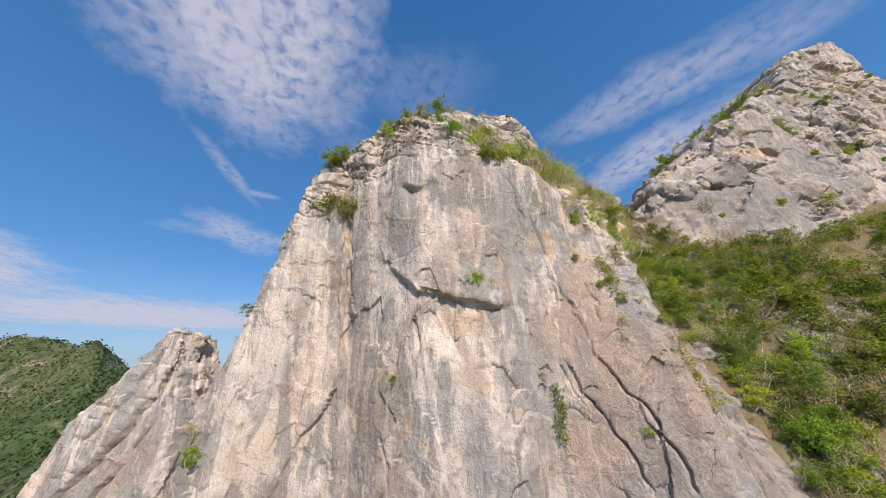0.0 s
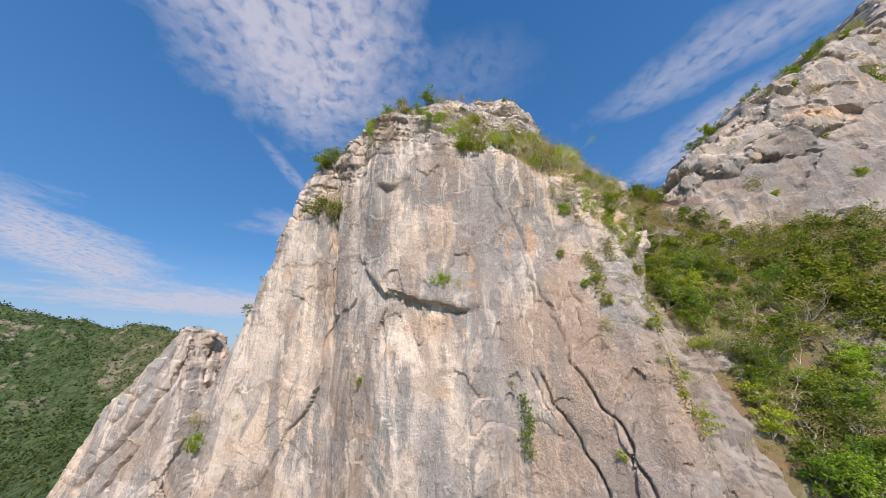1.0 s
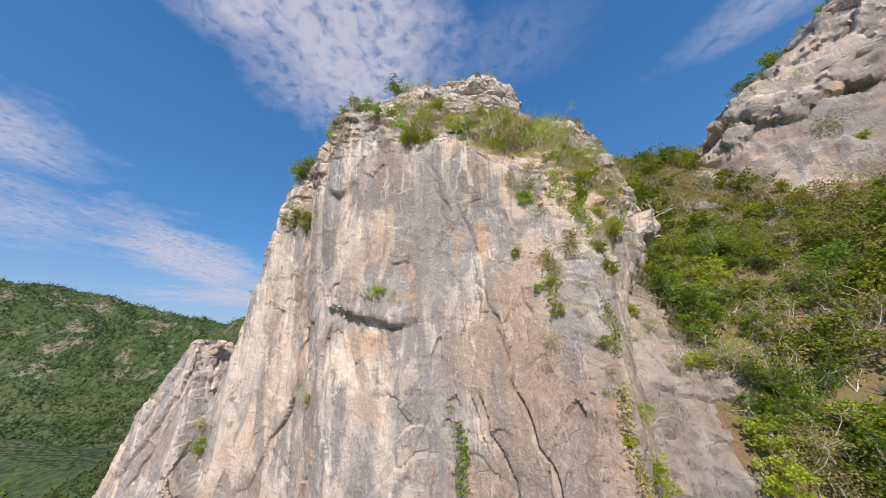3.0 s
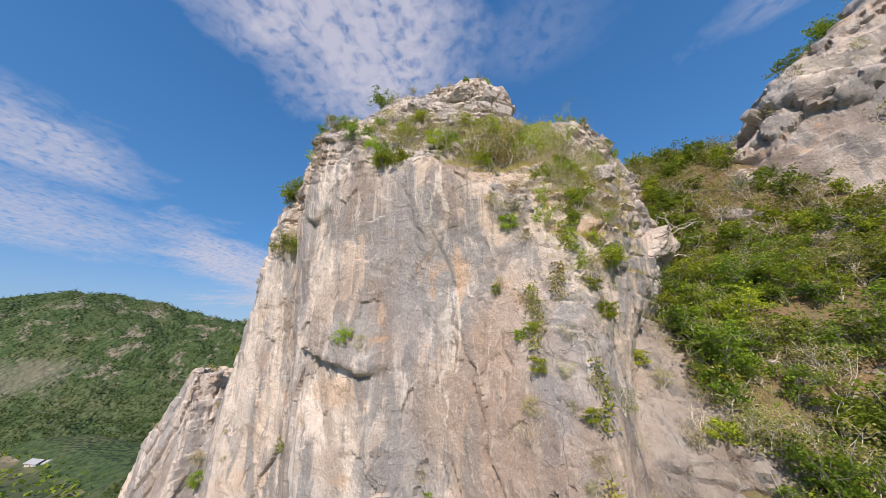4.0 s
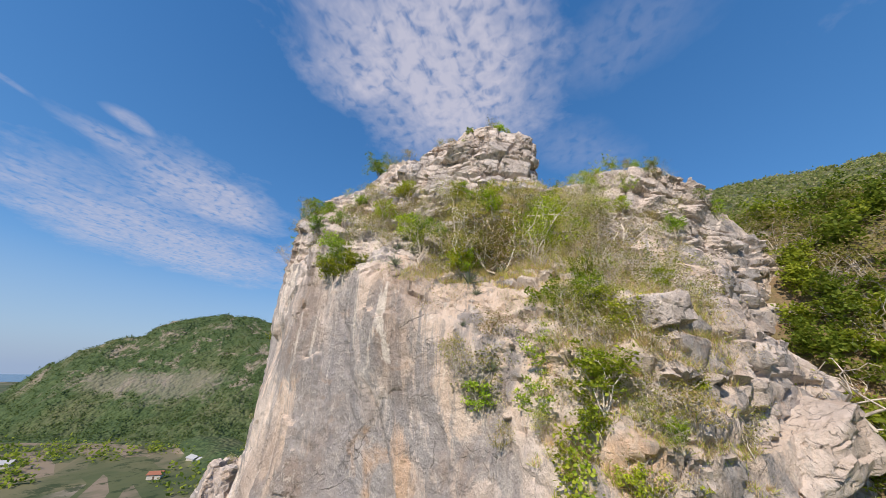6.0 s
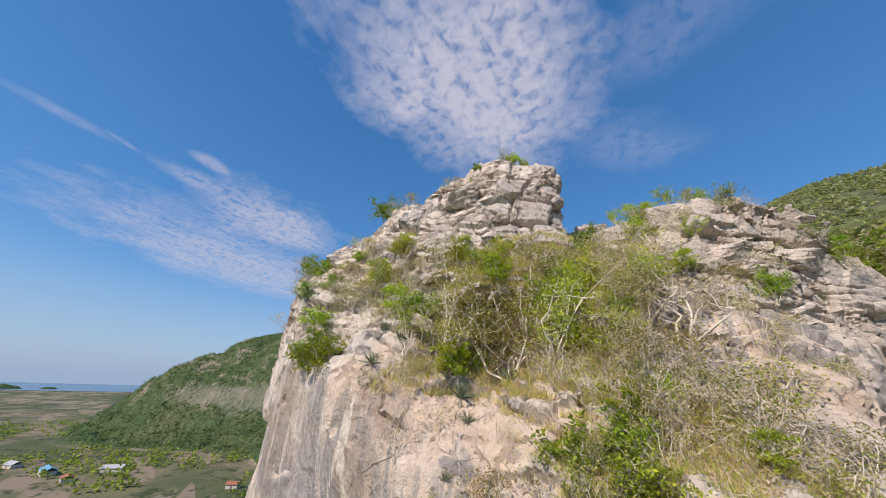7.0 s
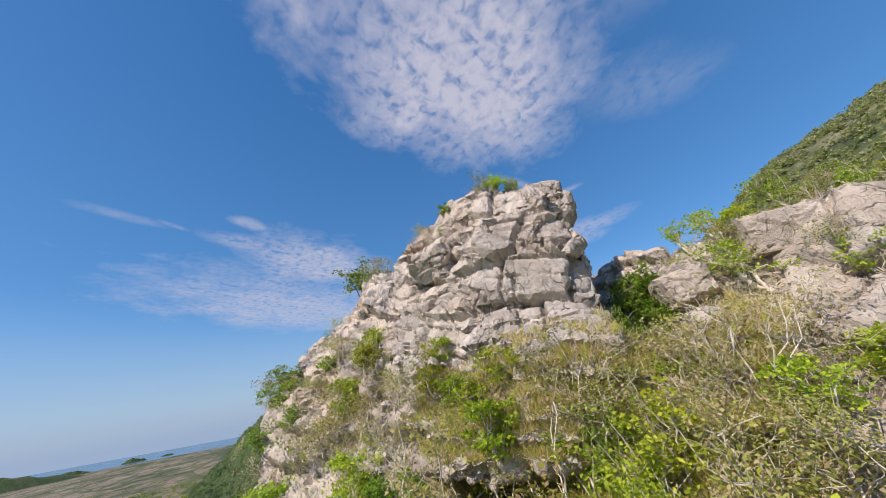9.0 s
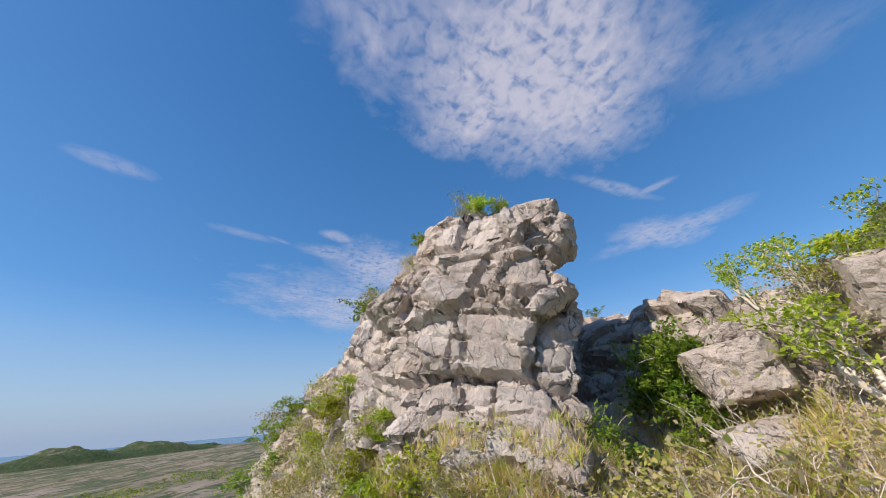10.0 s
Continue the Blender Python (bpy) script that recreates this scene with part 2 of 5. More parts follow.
GREY_STAIN, BROWN_STAIN, CREAM, OCHRE = (0.32, 0.30, 0.30), (0.44, 0.325, 0.255), (0.87, 0.735, 0.62), (0.80, 0.54, 0.35)
FACE_STAINS = [  # colour, centre, radii, strength
    (GREY_STAIN, (5.8, 22.5, 11.0), (1.7, 9, 7.0), 0.75),
    (GREY_STAIN, (-3.2, 22.5, 12.0), (1.5, 9, 5.0), 0.8),
    (GREY_STAIN, (6.0, 22.5, -1.0), (1.6, 9, 5.0), 0.7),
    (GREY_STAIN, (-7.6, 26, 8.0), (0.9, 9, 8.0), 0.6),
    (GREY_STAIN, (1.6, 22.5, -4.5), (1.3, 9, 3.5), 0.55),
    (GREY_STAIN, (14.0, 22, 3.0), (1.6, 9, 5.5), 0.6),
    (GREY_STAIN, (-12.6, 27, 10.0), (1.0, 9, 6.0), 0.3),
    (BROWN_STAIN, (12.0, 22, -2.0), (3.5, 9, 5.0), 0.6),
    (GREY_STAIN, (13.6, 22, -6.0), (3.0, 9, 4.0), 0.5),
    (BROWN_STAIN, (11.5, 23, 6.5), (2.5, 9, 4.0), 0.5),
    (CREAM, (-12.5, 27, 10.0), (3.0, 9, 6.0), 0.5),
    (BROWN_STAIN, (10.2, 23, 2.0), (2.2, 9, 5.0), 0.75),
    (BROWN_STAIN, (8.8, 22, -5.0), (2.6, 9, 3.0), 0.7),
    (BROWN_STAIN, (-13.5, 27, 5.5), (1.5, 9, 2.5), 0.6),
    (BROWN_STAIN, (-6.5, 24, -3.0), (2.0, 9, 3.0), 0.5),
    (CREAM, (0.6, 22, 2.6), (3.2, 9, 2.2), 0.95),
    (CREAM, (-0.2, 22, 10.0), (1.8, 9, 4.0), 0.6),
    (CREAM, (3.0, 22, -3.0), (1.0, 9, 4.0), 0.6),
    (CREAM, (-15.0, 27, 4.0), (2.0, 9, 9.0), 0.6),
    (CREAM, (-10.5, 27, 3.0), (1.4, 9, 7.0), 0.5),
    (OCHRE, (1.2, 22, 3.4), (2.0, 9, 0.9), 0.6),
    (OCHRE, (8.9, 24, 9.6), (0.6, 9, 2.2), 0.8),
    (OCHRE, (-8.9, 26.5, 8.0), (0.22, 9, 6.0), 0.8),
    (OCHRE, (4.3, 22, 7.6), (0.4, 9, 1.0), 0.7),
    (OCHRE, (16.2, 25, 11.2), (0.7, 9, 0.7), 0.8),
]


def limestone(name, streaks=1.0, tone=1.0, warmth=1.0, stains=(), joints=((0.30, 0.007), (0.9, 0.010))):
    m, t, p, g = material(name, 0.9)
    at = g.outputs["Position"]
    n = t.nodes.new("ShaderNodeSeparateXYZ")
    t.links.new(g.outputs["Normal"], n.inputs[0])
    steep = ramp(t, math_node(t, "ABSOLUTE", n.outputs[2]), (0.3, 1.0), (0.7, 0.15))
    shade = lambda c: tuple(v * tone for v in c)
    big = tex(t, at, 0.13, 5, 0.6, 0.6)
    mid = tex(t, at, 0.6, 7, 0.66, 0.8)
    fine = tex(t, at, 6.0, 6, 0.7)
    speck = tex(t, at, 34.0, 3, 0.7)
    wash = tex(t, at, 1.0, 6, 0.66, 1.1, stretch=(0.40, 0.40, 0.11))
    drip = tex(t, at, 1.0, 5, 0.64, 0.9, stretch=(1.2, 1.2, 0.15))
    pale = mix(t, ramp(t, mid, (0.36, 0.0), (0.66, 1.0)), shade((0.55, 0.465, 0.405)), shade((0.77, 0.685, 0.62)))
    warm = mix(t, math_node(t, "MULTIPLY", ramp(t, big, (0.44, 0.0), (0.64, 0.85)), warmth), pale, shade((0.68, 0.52, 0.39)))
    grey = mix(t, ramp(t, mid, (0.3, 0.0), (0.7, 1.0)), shade((0.215, 0.205, 0.205)), shade((0.39, 0.37, 0.36)))
    runs = ramp(t, tex(t, at, 0.16, 3, 0.5, 0.5, stretch=(1, 1, 0.45)), (0.44, 0.1), (0.58, 1.0))
    drip_at = math_node(t, "MULTIPLY", math_node(t, "MULTIPLY", runs, steep), streaks)
    stain = math_node(t, "MULTIPLY", ramp(t, wash, (0.47, 0.0), (0.525, 0.85)), steep)
    c = mix(t, math_node(t, "MULTIPLY", stain, streaks), warm, grey)
    for colour, centre, radii, strength in stains:
        c = mix(t, zone(t, at, wash, centre, radii, strength), c, shade(colour))
    brown = math_node(t, "MULTIPLY", ramp(t, tex(t, at, 0.22, 5, 0.62, 1.0, stretch=(1, 1, 0.5)), (0.50, 0.0), (0.62, 0.65)), streaks)
    c = mix(t, brown, c, shade((0.34, 0.255, 0.20)))
    c = mix(t, math_node(t, "MULTIPLY", ramp(t, drip, (0.53, 0.0), (0.60, 0.65)), drip_at), c, shade((0.29, 0.265, 0.25)))
    c = mix(t, math_node(t, "MULTIPLY", ramp(t, drip, (0.36, 0.75), (0.42, 0.0)), drip_at), c, shade((0.80, 0.72, 0.62)))
    rust = math_node(t, "MULTIPLY", ramp(t, tex(t, at, 0.45, 6, 0.6, 0.8), (0.60, 0.0), (0.72, 0.6)), warmth)
    c = mix(t, rust, c, shade((0.62, 0.37, 0.19)))
    blot = tex(t, at, 2.2, 7, 0.72, 0.9, stretch=(1, 1, 0.6))
    c = mix(t, ramp(t, blot, (0.34, 0.3), (0.41, 0.0)), c, shade((0.30, 0.265, 0.24)))
    c = mix(t, ramp(t, blot, (0.57, 0.0), (0.64, 0.3)), c, shade((0.84, 0.76, 0.66)))
    c = mix(t, ramp(t, fine, (0.32, 0.22), (0.44, 0.0)), c, shade((0.25, 0.23, 0.215)))
    c = mix(t, ramp(t, fine, (0.54, 0.0), (0.68, 0.25)), c, shade((0.88, 0.80, 0.70)))
    c = mix(t, ramp(t, speck, (0.32, 0.15), (0.46, 0.0)), c, shade((0.30, 0.28, 0.26)))
    bent = node(t, "ShaderNodeVectorMath", operation="ADD")
    nz = node(t, "ShaderNodeTexNoise")
    nz.inputs["Scale"].default_value, nz.inputs["Detail"].default_value = 0.9, 5
    t.links.new(at, nz.inputs["Vector"])
    t.links.new(at, bent.inputs[0])
    t.links.new(nz.outputs["Color"], bent.inputs[1])
    lines = None
    for size, width in joints:
        v = tex(t, bent.outputs[0], size, kind="DISTANCE_TO_EDGE", stretch=(1, 1, 0.8), turn=(20, 15, 30))
        e = math_node(t, "MULTIPLY", ramp(t, v.outputs["Distance"], (0.0, 1.0), (width, 0.0)), ramp(t, tex(t, at, 0.5 + size, 3, 0.6), (0.50, 0.0), (0.60, 0.7)))
        lines = e if lines is None else math_node(t, "MAXIMUM", lines, e)
    c = mix(t, lines, c, (0.15, 0.135, 0.12))
    t.links.new(c, p.inputs["Base Color"])
    h = math_node(t, "ADD", math_node(t, "MULTIPLY", mid, 1.0), math_node(t, "MULTIPLY", fine, 0.6))
    h = math_node(t, "ADD", h, math_node(t, "MULTIPLY", blot, 0.9))
    h = math_node(t, "ADD", h, math_node(t, "MULTIPLY", speck, 0.10))
    h = math_node(t, "SUBTRACT", h, math_node(t, "MULTIPLY", lines, 0.35))
    bump(t, p, h, 1.0, 0.16)
    return m


def soil(name):
    m, t, p, g = material(name, 0.95)
    at = g.outputs["Position"]
    a, b = tex(t, at, 0.7, 6, 0.65, 0.5), tex(t, at, 6.0, 5, 0.7)
    n = t.nodes.new("ShaderNodeSeparateXYZ")
    t.links.new(g.outputs["Normal"], n.inputs[0])
    c = mix(t, ramp(t, a, (0.40, 0.0), (0.6, 1.0)), (0.25, 0.165, 0.10), (0.18, 0.165, 0.07))
    c = mix(t, ramp(t, a, (0.55, 0.0), (0.68, 0.8)), c, (0.28, 0.245, 0.21))
    c = mix(t, ramp(t, b, (0.35, 0.6), (0.55, 0.0)), c, (0.13, 0.10, 0.06))
    t.links.new(c, p.inputs["Base Color"])
    bump(t, p, math_node(t, "ADD", a, math_node(t, "MULTIPLY", b, 0.4)), 1.0, 0.2)
    return m


BARE = [((-590, 90, -5), (60, 90, 26)), ((-640, 40, -5), (70, 70, 20))]  # bare rock on the far hill


def canopy(name):
    """Woods and scrub on far slopes, with bare rock where it is steep."""
    m, t, p, g = material(name, 0.9)
    at = g.outputs["Position"]
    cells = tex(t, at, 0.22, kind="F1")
    big, mid = tex(t, at, 0.012, 5, 0.6, 0.3), tex(t, at, 0.09, 5, 0.65)
    c = mix(t, ramp(t, mid, (0.35, 0.0), (0.65, 1.0)), (0.045, 0.080, 0.030), (0.095, 0.135, 0.052))
    c = mix(t, ramp(t, big, (0.5, 0.0), (0.68, 0.5)), c, (0.20, 0.18, 0.10))
    # shade in the gaps between crowns, painted as darker green at the cell edges
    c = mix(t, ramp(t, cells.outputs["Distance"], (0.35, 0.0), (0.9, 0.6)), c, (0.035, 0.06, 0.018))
    n = t.nodes.new("ShaderNodeSeparateXYZ")
    t.links.new(at, n.inputs[0])
    patch = math_node(t, "MULTIPLY", ramp(t, tex(t, at, 0.03, 7, 0.72, 0.6), (0.54, 0.0), (0.61, 0.8)), ramp(t, math_node(t, "MULTIPLY", math_node(t, "ADD", n.outputs[2], 65), 0.006), (0.15, 0.0), (0.35, 1.0)))
    c = mix(t, patch, c, (0.30, 0.25, 0.20))
    for centre, radii in BARE:
        c = mix(t, zone(t, at, tex(t, at, 0.07, 6, 0.75), centre, radii, 0.45), c, (0.25, 0.22, 0.18))
    t.links.new(c, p.inputs["Base Color"])
    bump(t, p, math_node(t, "ADD", math_node(t, "MULTIPLY", cells.outputs["Distance"], -1.0), mid), 1.0, 3.0)
    return m


def fields(name):
    """A flat valley floor: plots of crops, bare earth and tree belts."""
    m, t, p, g = material(name, 0.95)
    at = g.outputs["Position"]
    v = tex(t, at, 0.011, kind="F1", stretch=(0.7, 1.5, 0), turn=(0, 0, 24))
    v.distance = "CHEBYCHEV"
    v2 = tex(t, at, 0.028, kind="F1", stretch=(0.5, 1.8, 0), turn=(0, 0, 24))
    big = tex(t, at, 0.006, 6, 0.65, 0.3)
    trees = tex(t, at, 0.05, 6, 0.7)
    s1 = t.nodes.new("ShaderNodeSeparateColor")
    t.links.new(v.outputs["Color"], s1.inputs[0])
    s2 = t.nodes.new("ShaderNodeSeparateColor")
    t.links.new(v2.outputs["Color"], s2.inputs[0])
    c = mix(t, ramp(t, s1.outputs[0], (0.3, 0.0), (0.7, 1.0)), (0.085, 0.105, 0.045), (0.16, 0.15, 0.08))
    c = mix(t, ramp(t, s2.outputs[1], (0.52, 0.0), (0.56, 0.85)), c, (0.27, 0.21, 0.155))
    c = mix(t, ramp(t, s1.outputs[2], (0.84, 0.0), (0.86, 0.7)), c, (0.30, 0.25, 0.20))
    c = mix(t, ramp(t, big, (0.40, 0.9), (0.50, 0.0)), c, (0.06, 0.085, 0.035))
    c = mix(t, ramp(t, trees, (0.54, 0.0), (0.6, 0.85)), c, (0.03, 0.05, 0.018))
    t.links.new(c, p.inputs["Base Color"])
    return m


def leaf(name, dark, light, dry=None, share=0.25, thin=0.5):
    m, t, p, g = material(name, 0.6)
    oi = t.nodes.new("ShaderNodeObjectInfo")
    r = g.outputs["Random Per Island"]
    c = mix(t, r, dark, light)
    if dry:
        c = mix(t, ramp(t, math_node(t, "FRACT", math_node(t, "MULTIPLY", r, 7.31)), (1 - share - 0.05, 0.0), (1 - share, 1.0)), c, dry)
    hsv = t.nodes.new("ShaderNodeHueSaturation")
    t.links.new(math_node(t, "ADD", math_node(t, "MULTIPLY", oi.outputs["Random"], 0.05), 0.475), hsv.inputs["Hue"])
    t.links.new(math_node(t, "ADD", math_node(t, "MULTIPLY", math_node(t, "FRACT", math_node(t, "MULTIPLY", oi.outputs["Random"], 5.7)), 0.6), 0.65), hsv.inputs["Value"])
    t.links.new(c, hsv.inputs["Color"])
    t.links.new(hsv.outputs[0], p.inputs["Base Color"])
    tr = t.nodes.new("ShaderNodeBsdfTranslucent")
    t.links.new(hsv.outputs[0], tr.inputs[0])
    mx = t.nodes.new("ShaderNodeMixShader")
    mx.inputs[0].default_value = thin
    t.links.new(p.outputs[0], mx.inputs[1])
    t.links.new(tr.outputs[0], mx.inputs[2])
    t.links.new(mx.outputs[0], t.nodes["Material Output"].inputs[0])
    return m


def bark(name, a, b):
    m, t, p, g = material(name, 0.9)
    n = tex(t, g.outputs["Position"], 9.0, 5, 0.7, stretch=(1, 1, 0.3))
    t.links.new(mix(t, ramp(t, n, (0.35, 0.0), (0.65, 1.0)), a, b), p.inputs["Base Color"])
    bump(t, p, n, 0.6, 0.02)
    return m


def painted(name, color, rough=0.6):
    m, t, p, g = material(name, rough)
    n = tex(t, g.outputs["Position"], 0.8, 5, 0.65)
    t.links.new(mix(t, ramp(t, n, (0.35, 0.0), (0.7, 1.0)), tuple(0.8 * v for v in color), color), p.inputs["Base Color"])
    return m


def sea_water(name):
    m, t, p, g = material(name, 0.25)
    n = tex(t, g.outputs["Position"], 0.004, 5, 0.6)
    t.links.new(mix(t, n, (0.07, 0.14, 0.22), (0.12, 0.20, 0.28)), p.inputs["Base Color"])
    bump(t, p, tex(t, g.outputs["Position"], 0.3, 4, 0.6), 0.3, 0.5)
    return m


ROCK = limestone("streaked_limestone", 1.0, 1.03, 0.9, FACE_STAINS)
BLOCK = limestone("weathered_limestone", 0.5, 1.02, 0.45, (), ((0.45, 0.014), (1.1, 0.022), (2.4, 0.03)))
WALL_STAINS = [
    (GREY_STAIN, (41, 36, 19.5), (9, 12, 5.5), 0.8), (GREY_STAIN, (55, 37, 26), (6, 12, 6), 0.7), (BROWN_STAIN, (30, 38, 17), (1.6, 9, 4), 0.6),
    (OCHRE, (45, 36, 27.5), (4.5, 12, 1.1), 0.85), (CREAM, (35, 37, 25.0), (3, 9, 2.0), 0.6), (OCHRE, (37, 36, 22.5), (1.5, 9, 0.8), 0.5),
]
GREYROCK = limestone("grey_limestone", 0.95, 0.92, 0.9, WALL_STAINS)
# Darker copy of the limestone for the gully, its shade put into the tone.
SHADEROCK = limestone("shaded_limestone", 0.9, 0.66, 0.6)
SOIL, WOODS, FIELDS, WATER = soil("stony_soil"), canopy("wooded_slope"), fields("valley_fields"), sea_water("sea_water")
LEAF = leaf("green_leaf", (0.11, 0.19, 0.022), (0.36, 0.46, 0.055))
LEAF_BRIGHT = leaf("bright_leaf", (0.22, 0.32, 0.028), (0.58, 0.66, 0.07))
LEAF_OLIVE = leaf("olive_leaf", (0.24, 0.27, 0.055), (0.56, 0.55, 0.14), (0.62, 0.50, 0.26), 0.2)
LEAF_DRY = leaf("dry_leaf", (0.56, 0.45, 0.25), (0.80, 0.68, 0.42), (0.50, 0.54, 0.12), 0.3, 0.6)
LEAF_RIDGE = leaf("ridge_leaf", (0.22, 0.25, 0.07), (0.40, 0.39, 0.15), (0.42, 0.37, 0.24), 0.2)
LEAF_HILL = leaf("far_tree_leaf", (0.11, 0.16, 0.045), (0.20, 0.26, 0.08))
LEAF_GREY = leaf("grey_green_blade", (0.26, 0.31, 0.21), (0.43, 0.48, 0.34))
STRAW = leaf("straw", (0.55, 0.45, 0.24), (0.80, 0.67, 0.40), (0.50, 0.58, 0.12), 0.4, 0.6)
BARK = bark("grey_bark", (0.20, 0.17, 0.14), (0.42, 0.38, 0.33))
TWIG = bark("pale_dead_twig", (0.56, 0.48, 0.40), (0.78, 0.70, 0.61))


# ---- the crag ----
def front_y(x, z):
    """How far back the rock face stands at x and z."""
    low = lerp(x, (-60, 60), (-34, 34), (-27, 29), (-23, 27.6), (-18, 26.6), (-10, 27.1), (-7.5, 26.3), (-4.5, 23.4), (-1, 22.0), (4, 22.1), (6, 23.3), (9, 23.0), (11, 22.5), (14, 20.9), (15.3, 21.0), (16.0, 22.2), (16.6, 24.4), (18.0, 28), (22, 33), (40, 50))
    high = lerp(x, (-60, 62), (-34, 35), (-26, 30), (-20, 28), (-14, 26.4), (-10, 26.5), (-6, 24.7), (-4, 23.0), (-2, 22.3), (3, 22.2), (7, 23.0), (9, 23.6), (12, 25.0), (15, 25.5), (16.5, 25.7), (17.5, 26.4), (18.5, 28.4), (20, 33), (40, 56))
    y = low + (high - low) * np.clip(z / 14, -0.6, 1.35)
    # bulging nose over the long overhang
    lip = lerp(x, (-6, 10.0), (-3.9, 7.8), (-2.3, 6.0), (0.2, 5.2), (3.5, 4.25), (5.3, 4.6), (7, 6))
    nose = np.clip((z - lip) / 0.15, 0, 1) * lerp(z - lip, (0, 1.0), (3, 0.7), (8, 0.0)) * lerp(x, (-5.8, 0.1), (-3.5, 0.6), (0, 0.75), (3.2, 0.8), (4.4, 0.35), (5.6, 0))
    y = y - nose
    # the middle of the face lies back, the rim below the shelf leans out
    y = y + lerp(x, (-8, 0), (-4, 0.9), (-1, 0.5), (4, 0.4), (8, 0.9), (13, 0.7), (16, 0.3), (18, 0)) * lerp(z, (-2, 0), (4, 0.4), (9, 1), (13, 0.3), (16, 0))
    y = y - 0.5 * lerp(x, (5, 0), (8, 1), (11, 1), (14, 0.3), (16, 0)) * lerp(z, (12, 0), (15.5, 1), (18, 1))
    # dark hollow high on the face
    y = y + 0.5 * lerp(z + 0.3 * np.sin(x * 2.3), (12.2, 0), (15.2, 1), (15.6, 0)) * lerp(x + 0.25 * np.sin(z * 1.7), (-3.6, 0), (-2.6, 1), (-0.9, 0.7), (0.4, 0))
    # upright gutter between the face and its left wing
    y = y + 0.8 * np.exp(-((x + 8.8 + 0.05 * (z - 6)) / 0.5) ** 2) * lerp(z, (-6, 0.4), (4, 1), (16, 1), (20, 0))
    return y


def groove(x, z, knots, width):
    """1 on a line through (x, z) knots given from the top down, falling to 0 at width."""
    ks = sorted((k[1], k[0]) for k in knots)
    cx = np.interp(z, [k[0] for k in ks], [k[1] for k in ks])
    inside = np.clip(np.minimum(z - ks[0][0] + 0.4, ks[-1][0] + 0.4 - z) / 0.6, 0, 1)
    return np.clip(1 - np.abs(x - cx) / width, 0, 1) * inside


CRACKS = [  # (x, z) from the top down, width, depth
    (((8.3, 0.2), (9.3, -2.4), (10.1, -3.7), (11.1, -6.3)), 0.12, 0.4),
    (((10.2, 1.2), (11.1, -0.8), (11.9, -2.5), (12.7, -6.2)), 0.12, 0.4),
    (((7.7, 0.3), (8.6, -1.8)), 0.11, 0.25),
    (((-2.3, 4.6), (-2.2, 1.6), (-2.6, -0.6)), 0.2, 0.3),
    (((-5.0, -3.9), (-4.2, -6.3)), 0.12, 0.25),
    (((7.4, 12.5), (8.1, 10.2), (8.6, 8.8)), 0.16, 0.2),
    (((8.4, 7.4), (9.0, 5.6), (9.9, 3.4), (10.2, 1.6)), 0.16, 0.22),
    (((6.0, 15.6), (6.5, 13.4), (6.9, 12.0)), 0.15, 0.16),
    (((11.0, 6.2), (11.5, 4.6), (11.3, 3.2)), 0.17, 0.22),
    (((-21.4, 3.2), (-22.4, -0.5), (-24.4, -3.8), (-27.4, -7.5)), 0.4, 0.8),
    (((-20.6, 2.2), (-21.6, -1.5), (-23.0, -4.8), (-25.2, -8.5)), 0.25, 0.5),
    (((-23.4, 2.6), (-24.6, -0.6), (-26.6, -3.2)), 0.25, 0.4),
    (((-9.5, 13.2), (-9.9, 9.0), (-9.6, 4.0)), 0.2, 0.25),
]


def crack_depth(x, z):
    out = 0 * x
    wob = 0.2 * vnoise(np.stack([x * 0, z * 1.3, z * 0 + 3.1], 1), 51)
    for knots, width, depth in CRACKS:
        out = np.maximum(out, depth * groove(x + wob, z, knots, width))
    return out


